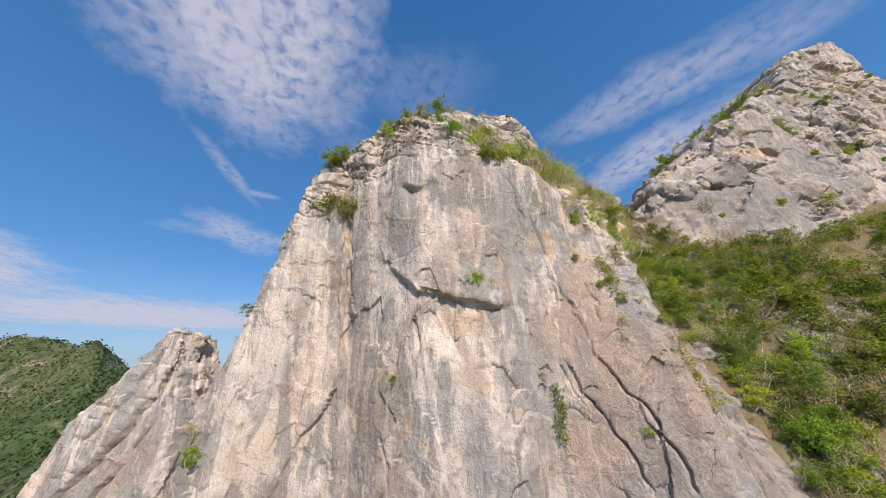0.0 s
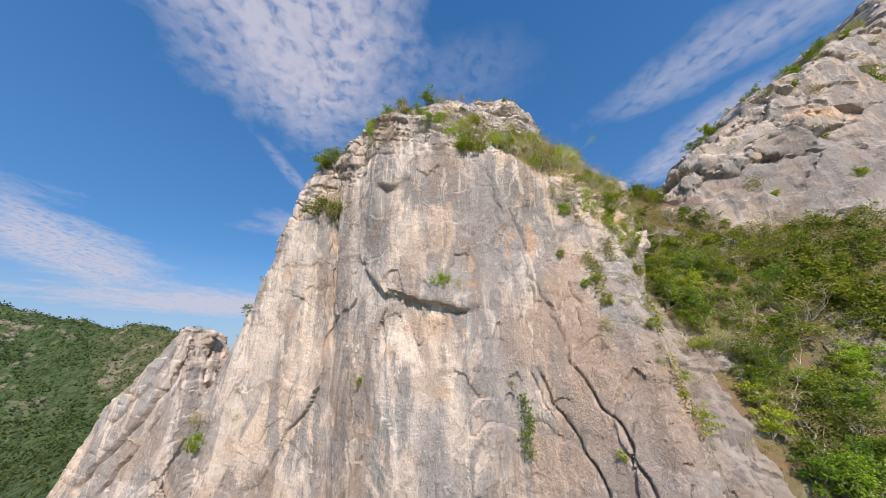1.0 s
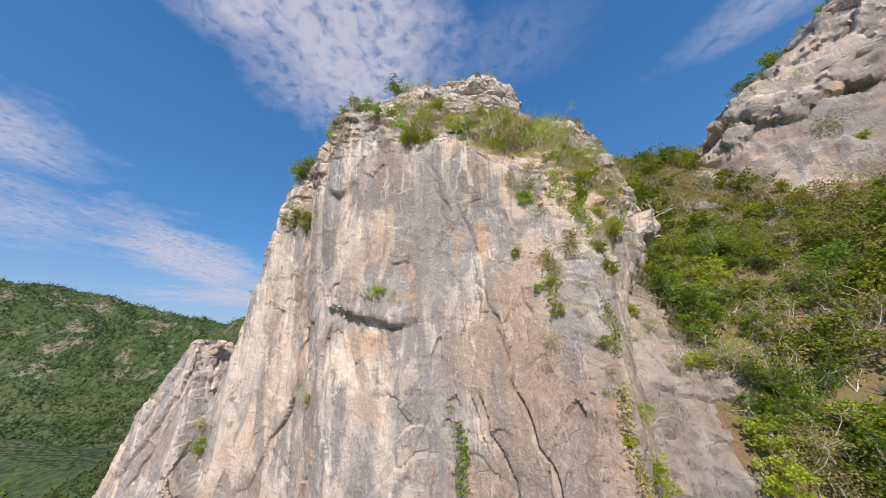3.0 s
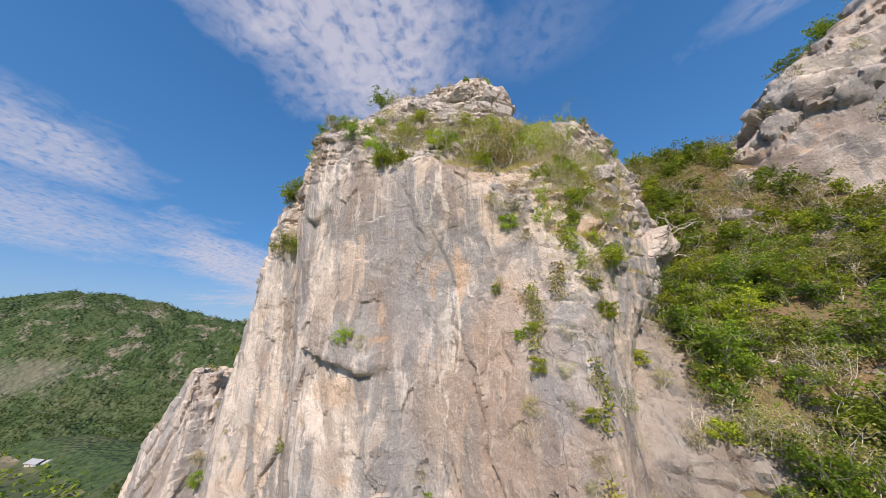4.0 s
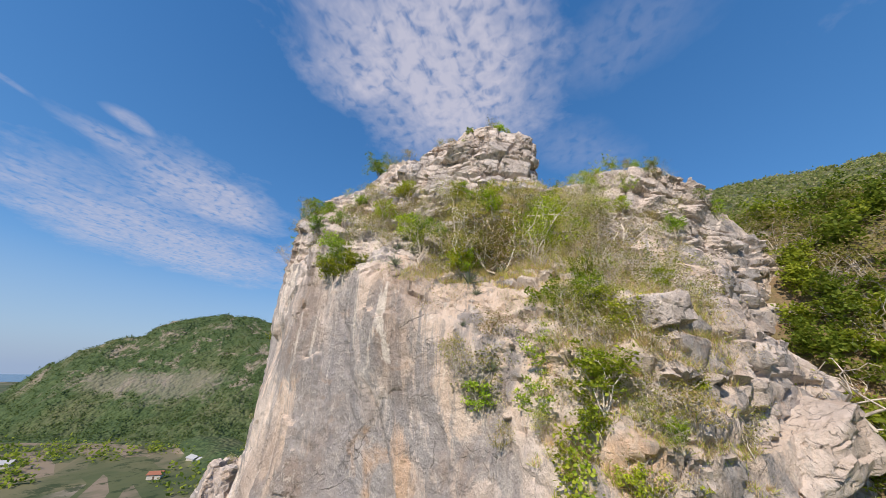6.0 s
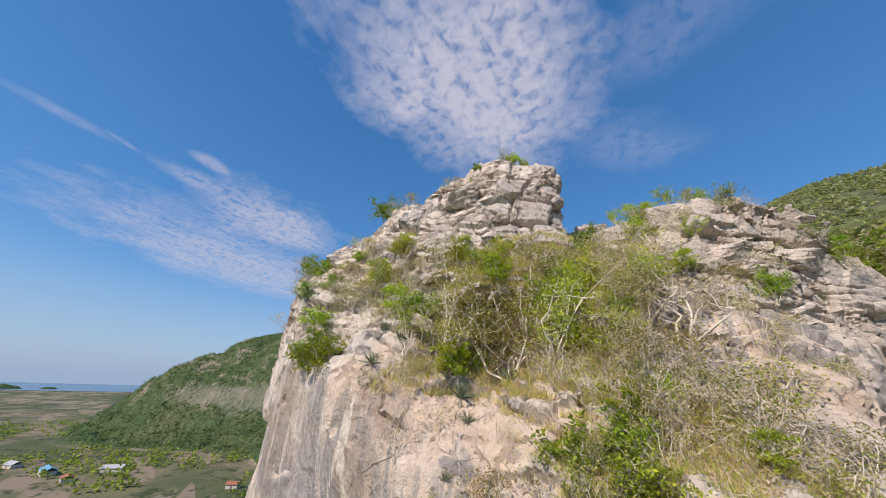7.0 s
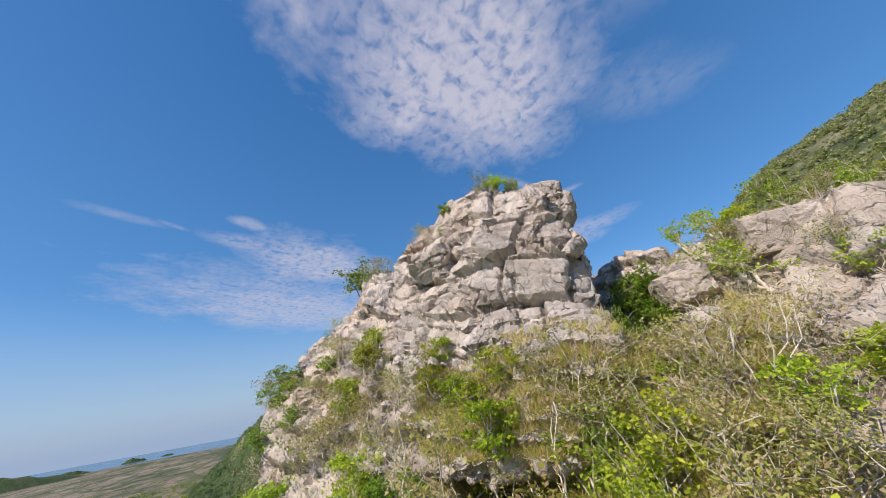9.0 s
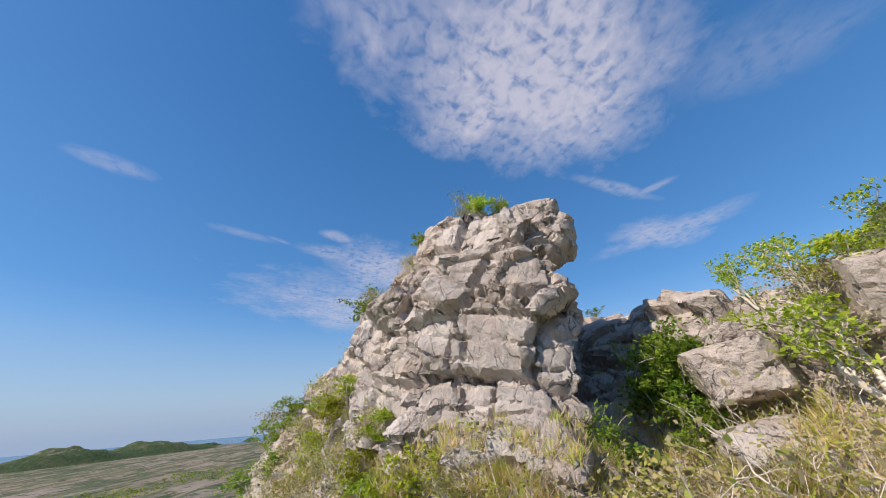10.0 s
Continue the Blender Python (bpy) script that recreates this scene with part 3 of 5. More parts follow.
def crag_field(x, y, z):
    fy = front_y(x, z)
    front = (fy - y) * 0.85
    d = y - fy
    edge = lerp(x, (-60, -60), (-32, -16), (-24, -7), (-21, -1.5), (-19, 2.0), (-17.4, 6.0), (-15.9, 12.5), (-15.0, 17.0), (-13.2, 20.3), (-11, 22.0), (-8.5, 23.4), (-6, 23.8), (-2, 23.4), (1, 21.6), (3, 18.8), (5, 17.7), (9, 17.2), (12, 16))
    rise = lerp(x, (-14, 0.4), (-8, 0.5), (-3, 1.0), (2, 1.45), (6, 1.15), (9, 0.8))
    left = np.minimum(edge + rise * d, lerp(y, (30.4, 99), (31.2, 24.0), (34, 23.0)))
    left = np.minimum(left, lerp(x, (-30, -2), (-21, 0.5), (-17, 8), (-13.2, 21.5), (-8, 25.6), (-5, 27.0), (-2, 27.9), (1, 28.4), (12, 27)))
    shelf = lerp(y, (20, 16.0), (24, 16.6), (27, 17.6), (30.3, 21.8), (34, 24.0), (42, 24))
    near = lerp(x, (11, 0.3), (15, 1.4), (17, 2.2), (19, 5))
    back = lerp(x, (14, 0), (15.8, 3.4), (17, 4.6), (19, 6))
    w = np.clip((y - 27) / 3, 0, 1)
    shelf = shelf - near - (back - near) * w - 1.5 * np.clip(1.2 - d, 0, 1.2)
    shelf = shelf - 1.6 * np.exp(-(((x - 12.0) / 1.0) ** 2 + ((y - 32.3) / 1.2) ** 2))
    k = np.clip((x - 8) / 3, 0, 1)
    top = left + (shelf - left) * k
    body = smax(front, (z - top) * 0.62, 0.35)
    body = smax(body, (y - lerp(x, (-30, 33), (6, 33), (9, 36), (12, 37), (14, 38), (25, 46))) * 0.8, 1.0)
    body = smax(body, (x - lerp(z, (-8, 15.2), (-4, 15.8), (0, 16.4), (5, 16.9), (8, 17.5), (10, 18.1), (14, 18.8), (20, 19.2)) - lerp(y, (26, 0), (28, 0.8), (31, 2.4)) * lerp(z, (5, 0.3), (9, 1), (13, 1), (15, 0))) * 0.9, 0.3)
    # the left pinnacle
    q = half(x, y, z, (-25, 25.2, 0), (-0.05, -0.97, 0.15))
    q = smax(q, half(x, y, z, (-24.0, 27, 3.9), (-0.78, -0.1, 0.62)), 0.3)
    q = smax(q, half(x, y, z, (-22.0, 27, 4.4), (0.1, 0, 1)), 0.2)
    q = smax(q, half(x, y, z, (-21.6, 27, 2.5), (0.95, -0.1, 0.28)), 0.2)
    q = smax(q, y - 30, 0.4)
    q = smax(q, half(x, y, z, (-28.5, 26, -2.0), (-0.95, -0.1, 0.3)), 0.3)
    body = smin(body, q, 0.25)
    # the summit
    s = half(x, y, z, (9.6, 28.0, 25), (0.12, -0.95, 0.28))
    s = smax(s, half(x, y, z, (11.8, 31, 26), (1, 0.05, 0.25)), 0.25)
    s = smax(s, half(x, y, z, (11.0, 29.0, 25.0), (0.74, -0.66, 0.25)), 0.25)
    s = smax(s, half(x, y, z, (11.1, 30, 28.4), (0.5, 0.05, 0.86)), 0.25)
    s = smax(s, half(x, y, z, (7.6, 29.8, 30.3), (-0.34, -0.15, 0.92)), 0.25)
    s = smax(s, (y - lerp(z, (20, 31.0), (24.4, 31.2), (25.2, 31.9), (25.6, 31.8), (26.2, 30.9), (26.8, 31.5), (27.4, 32.1), (28.4, 32.0), (29.2, 31.6), (30, 30.6)) + 0.15 * (x - 10.6)) * 0.85, 0.15)
    s = smax(s, half(x, y, z, (-2, 28, 24), (-1, 0, 0.2)), 0.3)
    s = smax(s, half(x, y, z, (9.7, 30, 29.25), (0.03, -0.08, 0.99)), 0.2)
    s = smax(s, 20.5 - z, 0.5)
    body = smin(body, s, 0.35)
    # the tier of rock that runs from the summit to the left
    q = half(x, y, z, (5.5, 27.7, 28.1), (0.32, -0.88, 0.34))
    q = smax(q, half(x, y, z, (5.0, 28.0, 28.5), (-0.13, -0.05, 0.99)), 0.25)
    q = smax(q, half(x, y, z, (1.2, 27.0, 26.0), (-0.9, -0.2, 0.4)), 0.3)
    q = smax(q, half(x, y, z, (9.0, 28.0, 26.0), (1.0, 0.1, 0.0)), 0.3)
    q = smax(q, np.maximum(y - 30.5, 21.5 - z), 0.4)
    body = smin(body, q, 0.3)
    # the rocks of the saddle
    r = half(x, y, z, (14, 33.7, 23.8), (0.05, -0.85, 0.5))
    r = smax(r, half(x, y, z, (17.1, 34.4, 20), (0.83, -0.56, 0.12)), 0.4)
    r = smax(r, half(x, y, z, (16, 36, 25.2), (0.12, 0.0, 1)), 0.4)
    r = smax(r, half(x, y, z, (16, 38.5, 24), (0, 1, 0.5)), 0.4)
    r = smax(r, half(x, y, z, (4.0, 34, 25), (-1, -0.2, 0.4)), 0.4)
    r = smax(r, 15 - z, 0.5)
    return smin(body, r, 0.4)


BED = np.array(Euler((radians(6), radians(12), radians(24))).to_matrix())


def blocks(pos, scale, depth, tilt, crack, gap, k=0, squash=(1, 1, 1)):
    """Push the surface out and in block by block, each with a face of its own slant, and open joints between."""
    p = (pos @ BED) * scale * np.array(squash) + 0.16 * np.stack([vnoise(pos * scale * 1.7, k + 40 + i) for i in range(3)], 1)
    d1, d2, r, way = worley(p, k)
    slant = ((r[:, [1, 2, 0]] - 0.5) * 2 * way).sum(1)
    joint = np.clip(1 - (d2 - d1) / gap, 0, 1)
    return depth * (r[:, 0] - 0.5) * 2 + tilt * slant - crack * joint


def bedded(pos, thick, length, depth, tilt, crack, gap, k=0):
    """Beds of rock broken by upright joints: each block stands out or back by itself, with open joints between some."""
    q = pos @ BED
    q = q + 0.5 * thick * np.stack([vnoise(pos * 0.7 / length, k + 60 + i) for i in range(3)], 1)
    s = q[:, 2] / thick + 0.6 * vnoise(q * np.array((0.16, 0.16, 0.5)) / thick, k + 64)
    layer = np.floor(s)
    fs, none = s - layer, 0 * layer
    h1, h2 = hash3(layer, none, none, k), hash3(layer, none + 1, none, k)
    u = q[:, 0] / length * (0.6 + 0.8 * h1) + 7 * h1 + 0.5 * (h2 - 0.5) * fs
    v = q[:, 1] / length * (0.6 + 0.8 * h2) + 5 * h2 + 0.5 * (h1 - 0.5) * fs
    iu, iv = np.floor(u), np.floor(v)
    fu, fv = u - iu, v - iv
    r = [hash3(layer, iu, iv, k + 2 + i) for i in range(4)]
    bed_open = hash3(np.round(s), np.floor(u / 2.5), np.floor(v / 2.5), k + 7) > 0.35
    bed = np.clip(1 - np.minimum(fs, 1 - fs) * thick / gap, 0, 1) * bed_open
    side = np.clip(1 - np.minimum(np.minimum(fu, 1 - fu), np.minimum(fv, 1 - fv)) * length / gap, 0, 1) * (r[0] > 0.3)
    slant = 2 * ((r[1] - 0.5) * (fs - 0.5) + (r[2] - 0.5) * (fu - 0.5) + (r[3] - 0.5) * (fv - 0.5))
    return depth * (1.3 * (r[0] - 0.5) + 0.9 * (h1 - 0.5)) + tilt * slant - crack * np.maximum(bed, 0.8 * side)


def weathered(pos, quads, rough_at, size=1.0, cut=None, beds=0.85, lumps=0.4):
    """Limestone relief. rough_at gives, for each point, 0 for a smooth wash-worn face and 1 for broken blocks."""
    for step in range(2):
        n = normals(pos, quads)
        w = rough_at(pos, n)
        if step == 0:
            d = 0.22 * fbm(pos * 0.3, 2, k=3) * (0.35 + w) + w * (size * (beds * bedded(pos, 1.25 * size, 2.0 * size, 0.34, 0.30, 0.36, 0.13, 11) + lumps * blocks(pos, 0.42 / size, 0.24, 0.40, 0.28, 0.04, 11, (1, 1, 1.4))) - 0.1)
            d += (1 - w) * blocks(pos, 0.22, 0.10, 0.20, 0.02, 0.03, 23, (1, 1, 0.5))
        else:
            some = np.clip(0.5 + 1.8 * fbm(pos * 0.5, 2, k=19), 0, 1)
            d = w * size * (bedded(pos, 0.46 * size, 0.85 * size, 0.11, 0.17, 0.20, 0.07, 31) * (0.2 + 0.8 * some) + 0.6 * blocks(pos, 1.9 / size, 0.02, 0.06, 0.06, 0.04, 37, (1, 1, 1.6)) * some)
            d += (0.02 + 0.025 * w) * fbm(pos * 2.4, 3, k=7)
            d += (1 - w) * (0.045 * fbm(pos * np.array((1.6, 1.6, 0.22)), 3, k=9) + blocks(pos, 0.5, 0.05, 0.14, 0.02, 0.03, 43, (1, 1, 0.5)) + blocks(pos, 1.4, 0.015, 0.045, 0.015, 0.03, 47, (1, 1, 0.6)) * some)
            if cut is not None:
                d -= cut(pos[:, 0], pos[:, 2]) * np.clip(-n[:, 1] * 2, 0, 1)
        pos = pos + n * d[:, None]
    return pos


def crag_rough(p, n):
    x, z = p[:, 0], p[:, 2]
    top = np.clip((z - lerp(x, (-30, 6), (-21, 5.5), (-18, 6), (-14, 13), (-9, 16), (-2, 18), (4, 17), (10, 16), (14, 11), (17, 8))) / 2.5, 0, 1)
    wing = 0.2 * np.clip((-20.5 - x) / 1.0, 0, 1)
    flat = np.clip((n[:, 2] - 0.25) / 0.3, 0, 1)
    right = np.clip((x - 13.5) / 2.5, 0, 1) * np.clip((z - 3) / 4, 0, 1) * 0.25
    return np.clip(np.maximum(np.maximum(top, wing), np.maximum(flat * 0.8, right)), 0.08, 1)


FINE_LO, FINE_HI = np.array((5.0, 24.5, 19.5)), np.array((20.0, 39.0, 32.0))
pos, quads = solid_mesh(crag_field, (-36, 17, -13), (24, 47, 32), 0.25)
at = pos[quads].mean(1)
quads = quads[~((at > FINE_LO + 0.4) & (at < FINE_HI - 0.4)).all(1)]
pos, quads = split(pos, quads)
CRAG = weathered(pos, quads, crag_rough, 1.0, crack_depth)
CRAG_N = normals(CRAG, quads)
fine_pos, fine_quads = solid_mesh(crag_field, FINE_LO, FINE_HI, 0.14)
fine_pos, fine_quads = split(fine_pos, fine_quads)
FINE = weathered(fine_pos, fine_quads, crag_rough)
FINE_N = normals(FINE, fine_quads)
crag = tagged(new("limestone_crag", mesh_of("limestone_crag", CRAG, quads, ROCK, True, 40)), "pale grey limestone crag with sheer stained face", "cliff", kind="structure")

tagged(new("summit_rock", mesh_of("summit_rock", FINE, fine_quads, BLOCK, True, 34)), "pale jointed limestone summit and saddle rocks", "cliff", kind="structure")


def boulder_mesh(seed, size):
    """An angular block with chipped faces."""
    r = np.random.default_rng(seed)
    n = 25
    u = np.linspace(-1, 1, n)
    vs, fs = [], []
    for ax in range(3):
        for sgn in (-1, 1):
            a, b = np.meshgrid(u, u, indexing="ij")
            c = np.full_like(a, sgn)
            q = np.stack([a, b, c] if sgn > 0 else [b, a, c], -1).reshape(-1, 3)
            q = np.roll(q, ax + 1, axis=1)
            i = (np.arange(n - 1)[:, None] * n + np.arange(n - 1)).ravel() + len(vs) * n * n
            vs.append(q)
            fs.append(np.stack([i, i + n, i + n + 1, i + 1], 1))
    p = np.concatenate(vs)
    p = p / (np.abs(p) ** 5).sum(1, keepdims=True) ** 0.2
    for _ in range(9):
        d = r.normal(0, 1, 3)
        d /= np.linalg.norm(d)
        cut = r.uniform(0.72, 1.0)
        over = np.clip(p @ d - cut, 0, None)
        p = p - over[:, None] * d
    out = p / np.linalg.norm(p, axis=1, keepdims=True)
    p = p + out * (blocks(p + 5.3 * seed, 1.3, 0.05, 0.10, 0.10, 0.04, 110) + 0.05 * fbm(p * 3 + seed, 3, k=100))[:, None]
    return mesh_of("boulder", p * np.array(size), np.concatenate(fs), BLOCK, True, 30)


BOULDERS = [boulder_mesh(n, size) for n, size in enumerate(((1.0, 0.8, 0.5), (0.9, 0.9, 0.7), (1.2, 0.7, 0.4), (0.8, 0.6, 0.6), (1.3, 0.9, 0.55)))]


def boulder(x, y, z, size, turn, lean=-18, which=0):
    ob = new("boulder", BOULDERS[which % len(BOULDERS)])
    ob.parent = crag
    ob.matrix_basis = pose(x, y, z, 6, lean, turn) @ Matrix.Diagonal((0.85 * size, 0.85 * size, 0.85 * size, 1))
    return ob


for n, (x, y, z, size, turn) in enumerate((
    (8.2, 27.85, 26.5, 1.25, 30), (17.0, 27.1, 15.0, 1.1, 35), (13.4, 25.5, 12.1, 0.75, 20), (8.7, 25.4, 19.4, 0.6, 50), (19.0, 31.2, 11.4, 1.9, 40), (8.9, 28.35, 25.7, 0.85, 30), (10.6, 31.6, 28.3, 1.0, 60), (7.2, 28.6, 27.0, 0.8, 15), (10.2, 28.5, 23.5, 0.9, 40), (5.4, 27.8, 26.5, 0.8, 5),
    (13.4, 34.6, 24.5, 1.1, 5), (14.8, 35.0, 24.7, 1.3, 10), (16.4, 35.3, 24.5, 1.4, 20), (17.0, 35.8, 23.7, 1.3, 50), (16.3, 34.7, 22.3, 1.2, 45),
    (17.0, 35.8, 21.5, 1.4, 55), (15.9, 34.2, 20.2, 1.2, 40), (17.6, 36.7, 20.3, 1.4, 60), (16.6, 35.2, 19.2, 1.4, 50), (18.0, 37.1, 22.3, 1.2, 60),
    (12.2, 34.4, 24.5, 0.9, 0), (12.9, 33.4, 23.9, 1.0, 20), (13.6, 32.8, 23.0, 0.8, 70), (15.4, 34.6, 23.4, 1.2, 15), (-22.4, 27.3, 3.4, 0.9, 20), (-21.8, 27.6, 4.0, 0.6, 10),
)):
    boulder(x, y, z, size, turn, -18 + 9 * (n % 4), n)


# ---- the wall beyond the gully ----
def wall_field(x, y, z):
    top = lerp(x, (24, 2), (25.5, 10), (26.3, 17), (27, 19.6), (28.5, 21.6), (30, 23.4), (33, 25.8), (36, 28.6), (38.5, 29.8), (39.5, 32.0), (42, 33.4), (47, 35.4), (51, 37.6), (54, 41.0), (58, 45.2), (63, 46.6), (67.5, 48.5), (72, 54), (78, 61), (87, 68), (110, 76))
    fy = lerp(x, (24, 46), (27, 41), (28, 39.6), (30, 37.8), (32, 36.8), (36, 35.4), (42, 34.4), (50, 34.8), (90, 42)) + 0.05 * (z - 18)
    ledge = np.floor(z / 5.0 + 0.5 * np.sin(x * 0.23) + 0.3 * np.sin(x * 0.71)) * 0.7
    body = smax((fy + ledge - 1.8 - y) * 0.9, (z - top - 0.1 * (y - fy)) * 0.7, 0.6)
    return smax(body, (y - lerp(x, (28, 43), (46, 50), (60, 60), (90, 70))) * 0.8, 1.0)


pos, quads = solid_mesh(wall_field, (24, 28, 4), (98, 66, 80), 0.5)
pos, quads = split(pos, quads)
WALL = weathered(pos, quads, lambda p, n: np.clip(0.25 + 0.9 * fbm(p * 0.12, 2, k=5) + np.clip((p[:, 2] - lerp(p[:, 0], (28, 16), (60, 30))) / 4, 0, 1) * 0.45 + np.clip(n[:, 2], 0, 1) * 0.5, 0.08, 0.9), 1.9, None, 0.3, 1.2)
WALL_N = normals(WALL, quads)
tagged(new("limestone_wall", mesh_of("limestone_wall", WALL, quads, GREYROCK, True, 40)), "grey ledged limestone wall beyond a scrub gully", "cliff", kind="structure")


# ---- ground ----
PLAIN = -65.0


def near_hill(x, y):
    """The hill that carries the crag: gully, saddle and the ridge behind."""
    g = lerp(y, (-160, -60), (-60, -52), (0, -30), (10, -22), (20, -8.5), (24, -2.2), (25.2, -0.2), (27.5, 3.6), (31, 7.8), (34.5, 11.0), (38, 14.5), (41, 18), (46, 21), (60, 27), (90, 45), (110, 54), (140, 52), (420, -70))
    right = lerp(x, (16, -2), (20, 0), (23, -0.7), (26, -1.0), (31, 0.4), (60, 6), (140, 4), (420, -120))
    side = lerp(x, (-400, -90), (-140, -70), (-60, -50), (-36, -18), (0, -13), (14, -9), (17.5, -3), (19, 60), (30, 99))
    back = lerp(x, (-260, -110), (-90, -60), (-45, -32), (-20, -14), (-8, -6.5), (4, 0), (13, 1.4), (22, 3.0), (28, 2.6), (33, 1.6), (49, 0), (60, 1), (400, -120))
    w = np.clip((y - 36) / 6, 0, 1)
    return np.where(w > 0, (1 - w) * np.minimum(g + right, side) + w * (g + back), np.minimum(g + right, side))


def far_hill(x, y):
    """The wooded ridge across the valley."""
    az, r = np.degrees(np.arctan2(-(x - 8), y - 8)), np.hypot(x - 8, y - 8)
    el = lerp(az, (15, 2), (44, 0.5), (46, 1.3), (50, 4.6), (53, 4.8), (58, 4.7), (61.5, 5.7), (66, 6.3), (69, 6.9), (72, 7.7), (75, 8.0), (77, 8.2), (79.2, 8.4), (84.6, 6.9), (88.6, 4.4), (92.3, 2.7), (94.2, 0.6), (95.6, -1.6), (98, -4.0), (101, -6.8), (104, -8))
    foot = lerp(az, (15, 200), (50, 330), (75, 440), (90, 560), (101, 640))
    crest = lerp(az, (15, 420), (50, 480), (60, 600), (79, 740), (96, 790), (104, 700))
    peak = 10 + crest * np.tan(np.radians(el)) - PLAIN
    u = (r - foot) / (crest - foot)
    return PLAIN + np.clip(peak, 0, 999) * lerp(u, (-0.1, 0), (0.0, 0.02), (0.25, 0.16), (0.55, 0.5), (0.85, 0.9), (1.0, 1.0), (1.3, 0.8), (2.5, 0.0)) - 2.5


def ground_z(x, y):
    p = np.stack([x, y, 0 * x], 1)
    near = near_hill(x, y) + 0.5 * fbm(p * 0.22, 3, k=61)
    return np.maximum(near, PLAIN)


def sheet(name, X, Y, Z, material_):
    n, m = X.shape
    i = (np.arange(n - 1)[:, None] * m + np.arange(m - 1)).ravel()
    return mesh_of(name, np.stack([X.ravel(), Y.ravel(), Z.ravel()], 1), np.stack([i, i + m, i + m + 1, i + 1], 1), material_)


def grade(lo, a, b, hi, fine, coarse):
    mid = np.arange(a, b, fine)
    left = a - np.geomspace(fine, a - lo, coarse)[::-1]
    right = b + np.geomspace(fine, hi - b, coarse)
    return np.concatenate([left, mid, right])


X, Y = np.meshgrid(grade(-4700, -60, 80, 4700, 0.6, 90), grade(-4700, 0, 75, 4700, 0.6, 90), indexing="ij")
Z = ground_z(X.ravel(), Y.ravel()).reshape(X.shape)
me = sheet("ground", X, Y, Z, SOIL)
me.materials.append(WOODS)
me.materials.append(FIELDS)
mid = np.stack([(X[1:, 1:] + X[:-1, :-1]) / 2, (Y[1:, 1:] + Y[:-1, :-1]) / 2, (Z[1:, 1:] + Z[:-1, :-1]) / 2], -1).reshape(-1, 3)
kind = np.where(mid[:, 2] < PLAIN + 1.5, 2, np.where((mid[:, 1] > 62) | (mid[:, 0] < -40) | (mid[:, 1] < 5) | (mid[:, 0] > 75), 1, 0))
me.polygons.foreach_set("material_index", kind.astype(np.int32))
tagged(new("ground", me), "stony hillside falling to a flat farmed valley", "ground", kind="structure")

# bare rock in the gully: an apron under the crag and outcrops between the shrubs
def apron(x, y):
    """1 on the bare strip along the foot of the crag, 0 in the scrub."""
    return np.clip((19.9 - x) / 0.8, 0, 1) * np.clip((31.5 - y) / 1.5, 0, 1)


def gully_field(x, y, z):
    p = np.stack([x, y, 0 * x], 1)
    ramp_up = lerp(x, (14.8, -2.0), (15.6, 1.8), (16.4, 2.7), (17, 2.9), (18, 2.0), (18.8, 0.9), (19.4, 0.1), (20.0, -0.9)) - 1.5 * np.clip(y - 29.5, 0, 2)
    ledges = -0.9 + 2.6 * np.clip(fbm(p * np.array((0.2, 0.34, 1)), 2, k=65) + 0.12, 0, 0.55)
    out = np.maximum(ramp_up, ledges) + 0.5 * np.abs(fbm(p * 0.35, 2, k=67))
    return (z - ground_z(np.maximum(x, 18), y) - out) * 0.55


pos, quads = solid_mesh(gully_field, (15, 15, -18), (36, 43, 24), 0.3)
above = pos[:, 2] > ground_z(pos[:, 0], pos[:, 1]) - 0.35
quads = quads[above[quads].any(1)]
pos, quads = split(pos, quads)
GULLY = weathered(pos, quads, lambda p, n: 0.35 + 0.65 * np.clip(1 - 1.2 * apron(p[:, 0], p[:, 1]) + 0.8 * fbm(p * 0.4, 2, k=69), 0, 1), 0.9)
tagged(new("gully_rock", mesh_of("gully_rock", GULLY, quads, SHADEROCK, True, 36)), "bare grey limestone apron and ledges in the gully, toned down as if in shade", "cliff", kind="structure")

# the wooded ridge, with its tree crowns as bumps
A, R = np.meshgrid(np.radians(np.linspace(30, 106, 340)), np.linspace(230, 1150, 300), indexing="ij")
X, Y = 8 - R * np.sin(A), 8 + R * np.cos(A)
Z = far_hill(X.ravel(), Y.ravel())
p = np.stack([X.ravel(), Y.ravel(), 0 * Z], 1)
lift = np.clip((Z - PLAIN) / 12, 0, 1)
gul = 1 - np.abs(fbm(p * 0.012, 3, k=71)) * 2
Z = Z + lift * (-15 * np.clip(gul - 0.3, 0, 1) + 9 * fbm(p * 0.016, 3, k=73))
d1, d2, rr, way = worley(p * np.array((0.16, 0.16, 0)), 75)
Z = Z + lift * (1 - np.clip(d1, 0, 1)) * (2.0 + 2.0 * rr[:, 0])
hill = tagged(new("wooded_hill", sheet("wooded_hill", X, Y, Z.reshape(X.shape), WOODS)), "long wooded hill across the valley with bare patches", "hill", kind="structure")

# tree crowns on its slope
HILL = np.stack([X.ravel(), Y.ravel(), Z], 1)

# sea, coast hills
X, Y = np.meshgrid(np.linspace(-4690, -2600, 30), np.linspace(-4690, 3500, 30), indexing="ij")
tagged(new("sea", sheet("sea", X, Y, np.full(X.shape, PLAIN + 1.0), WATER)), "calm hazy blue sea beyond the plain", "sea", kind="structure")


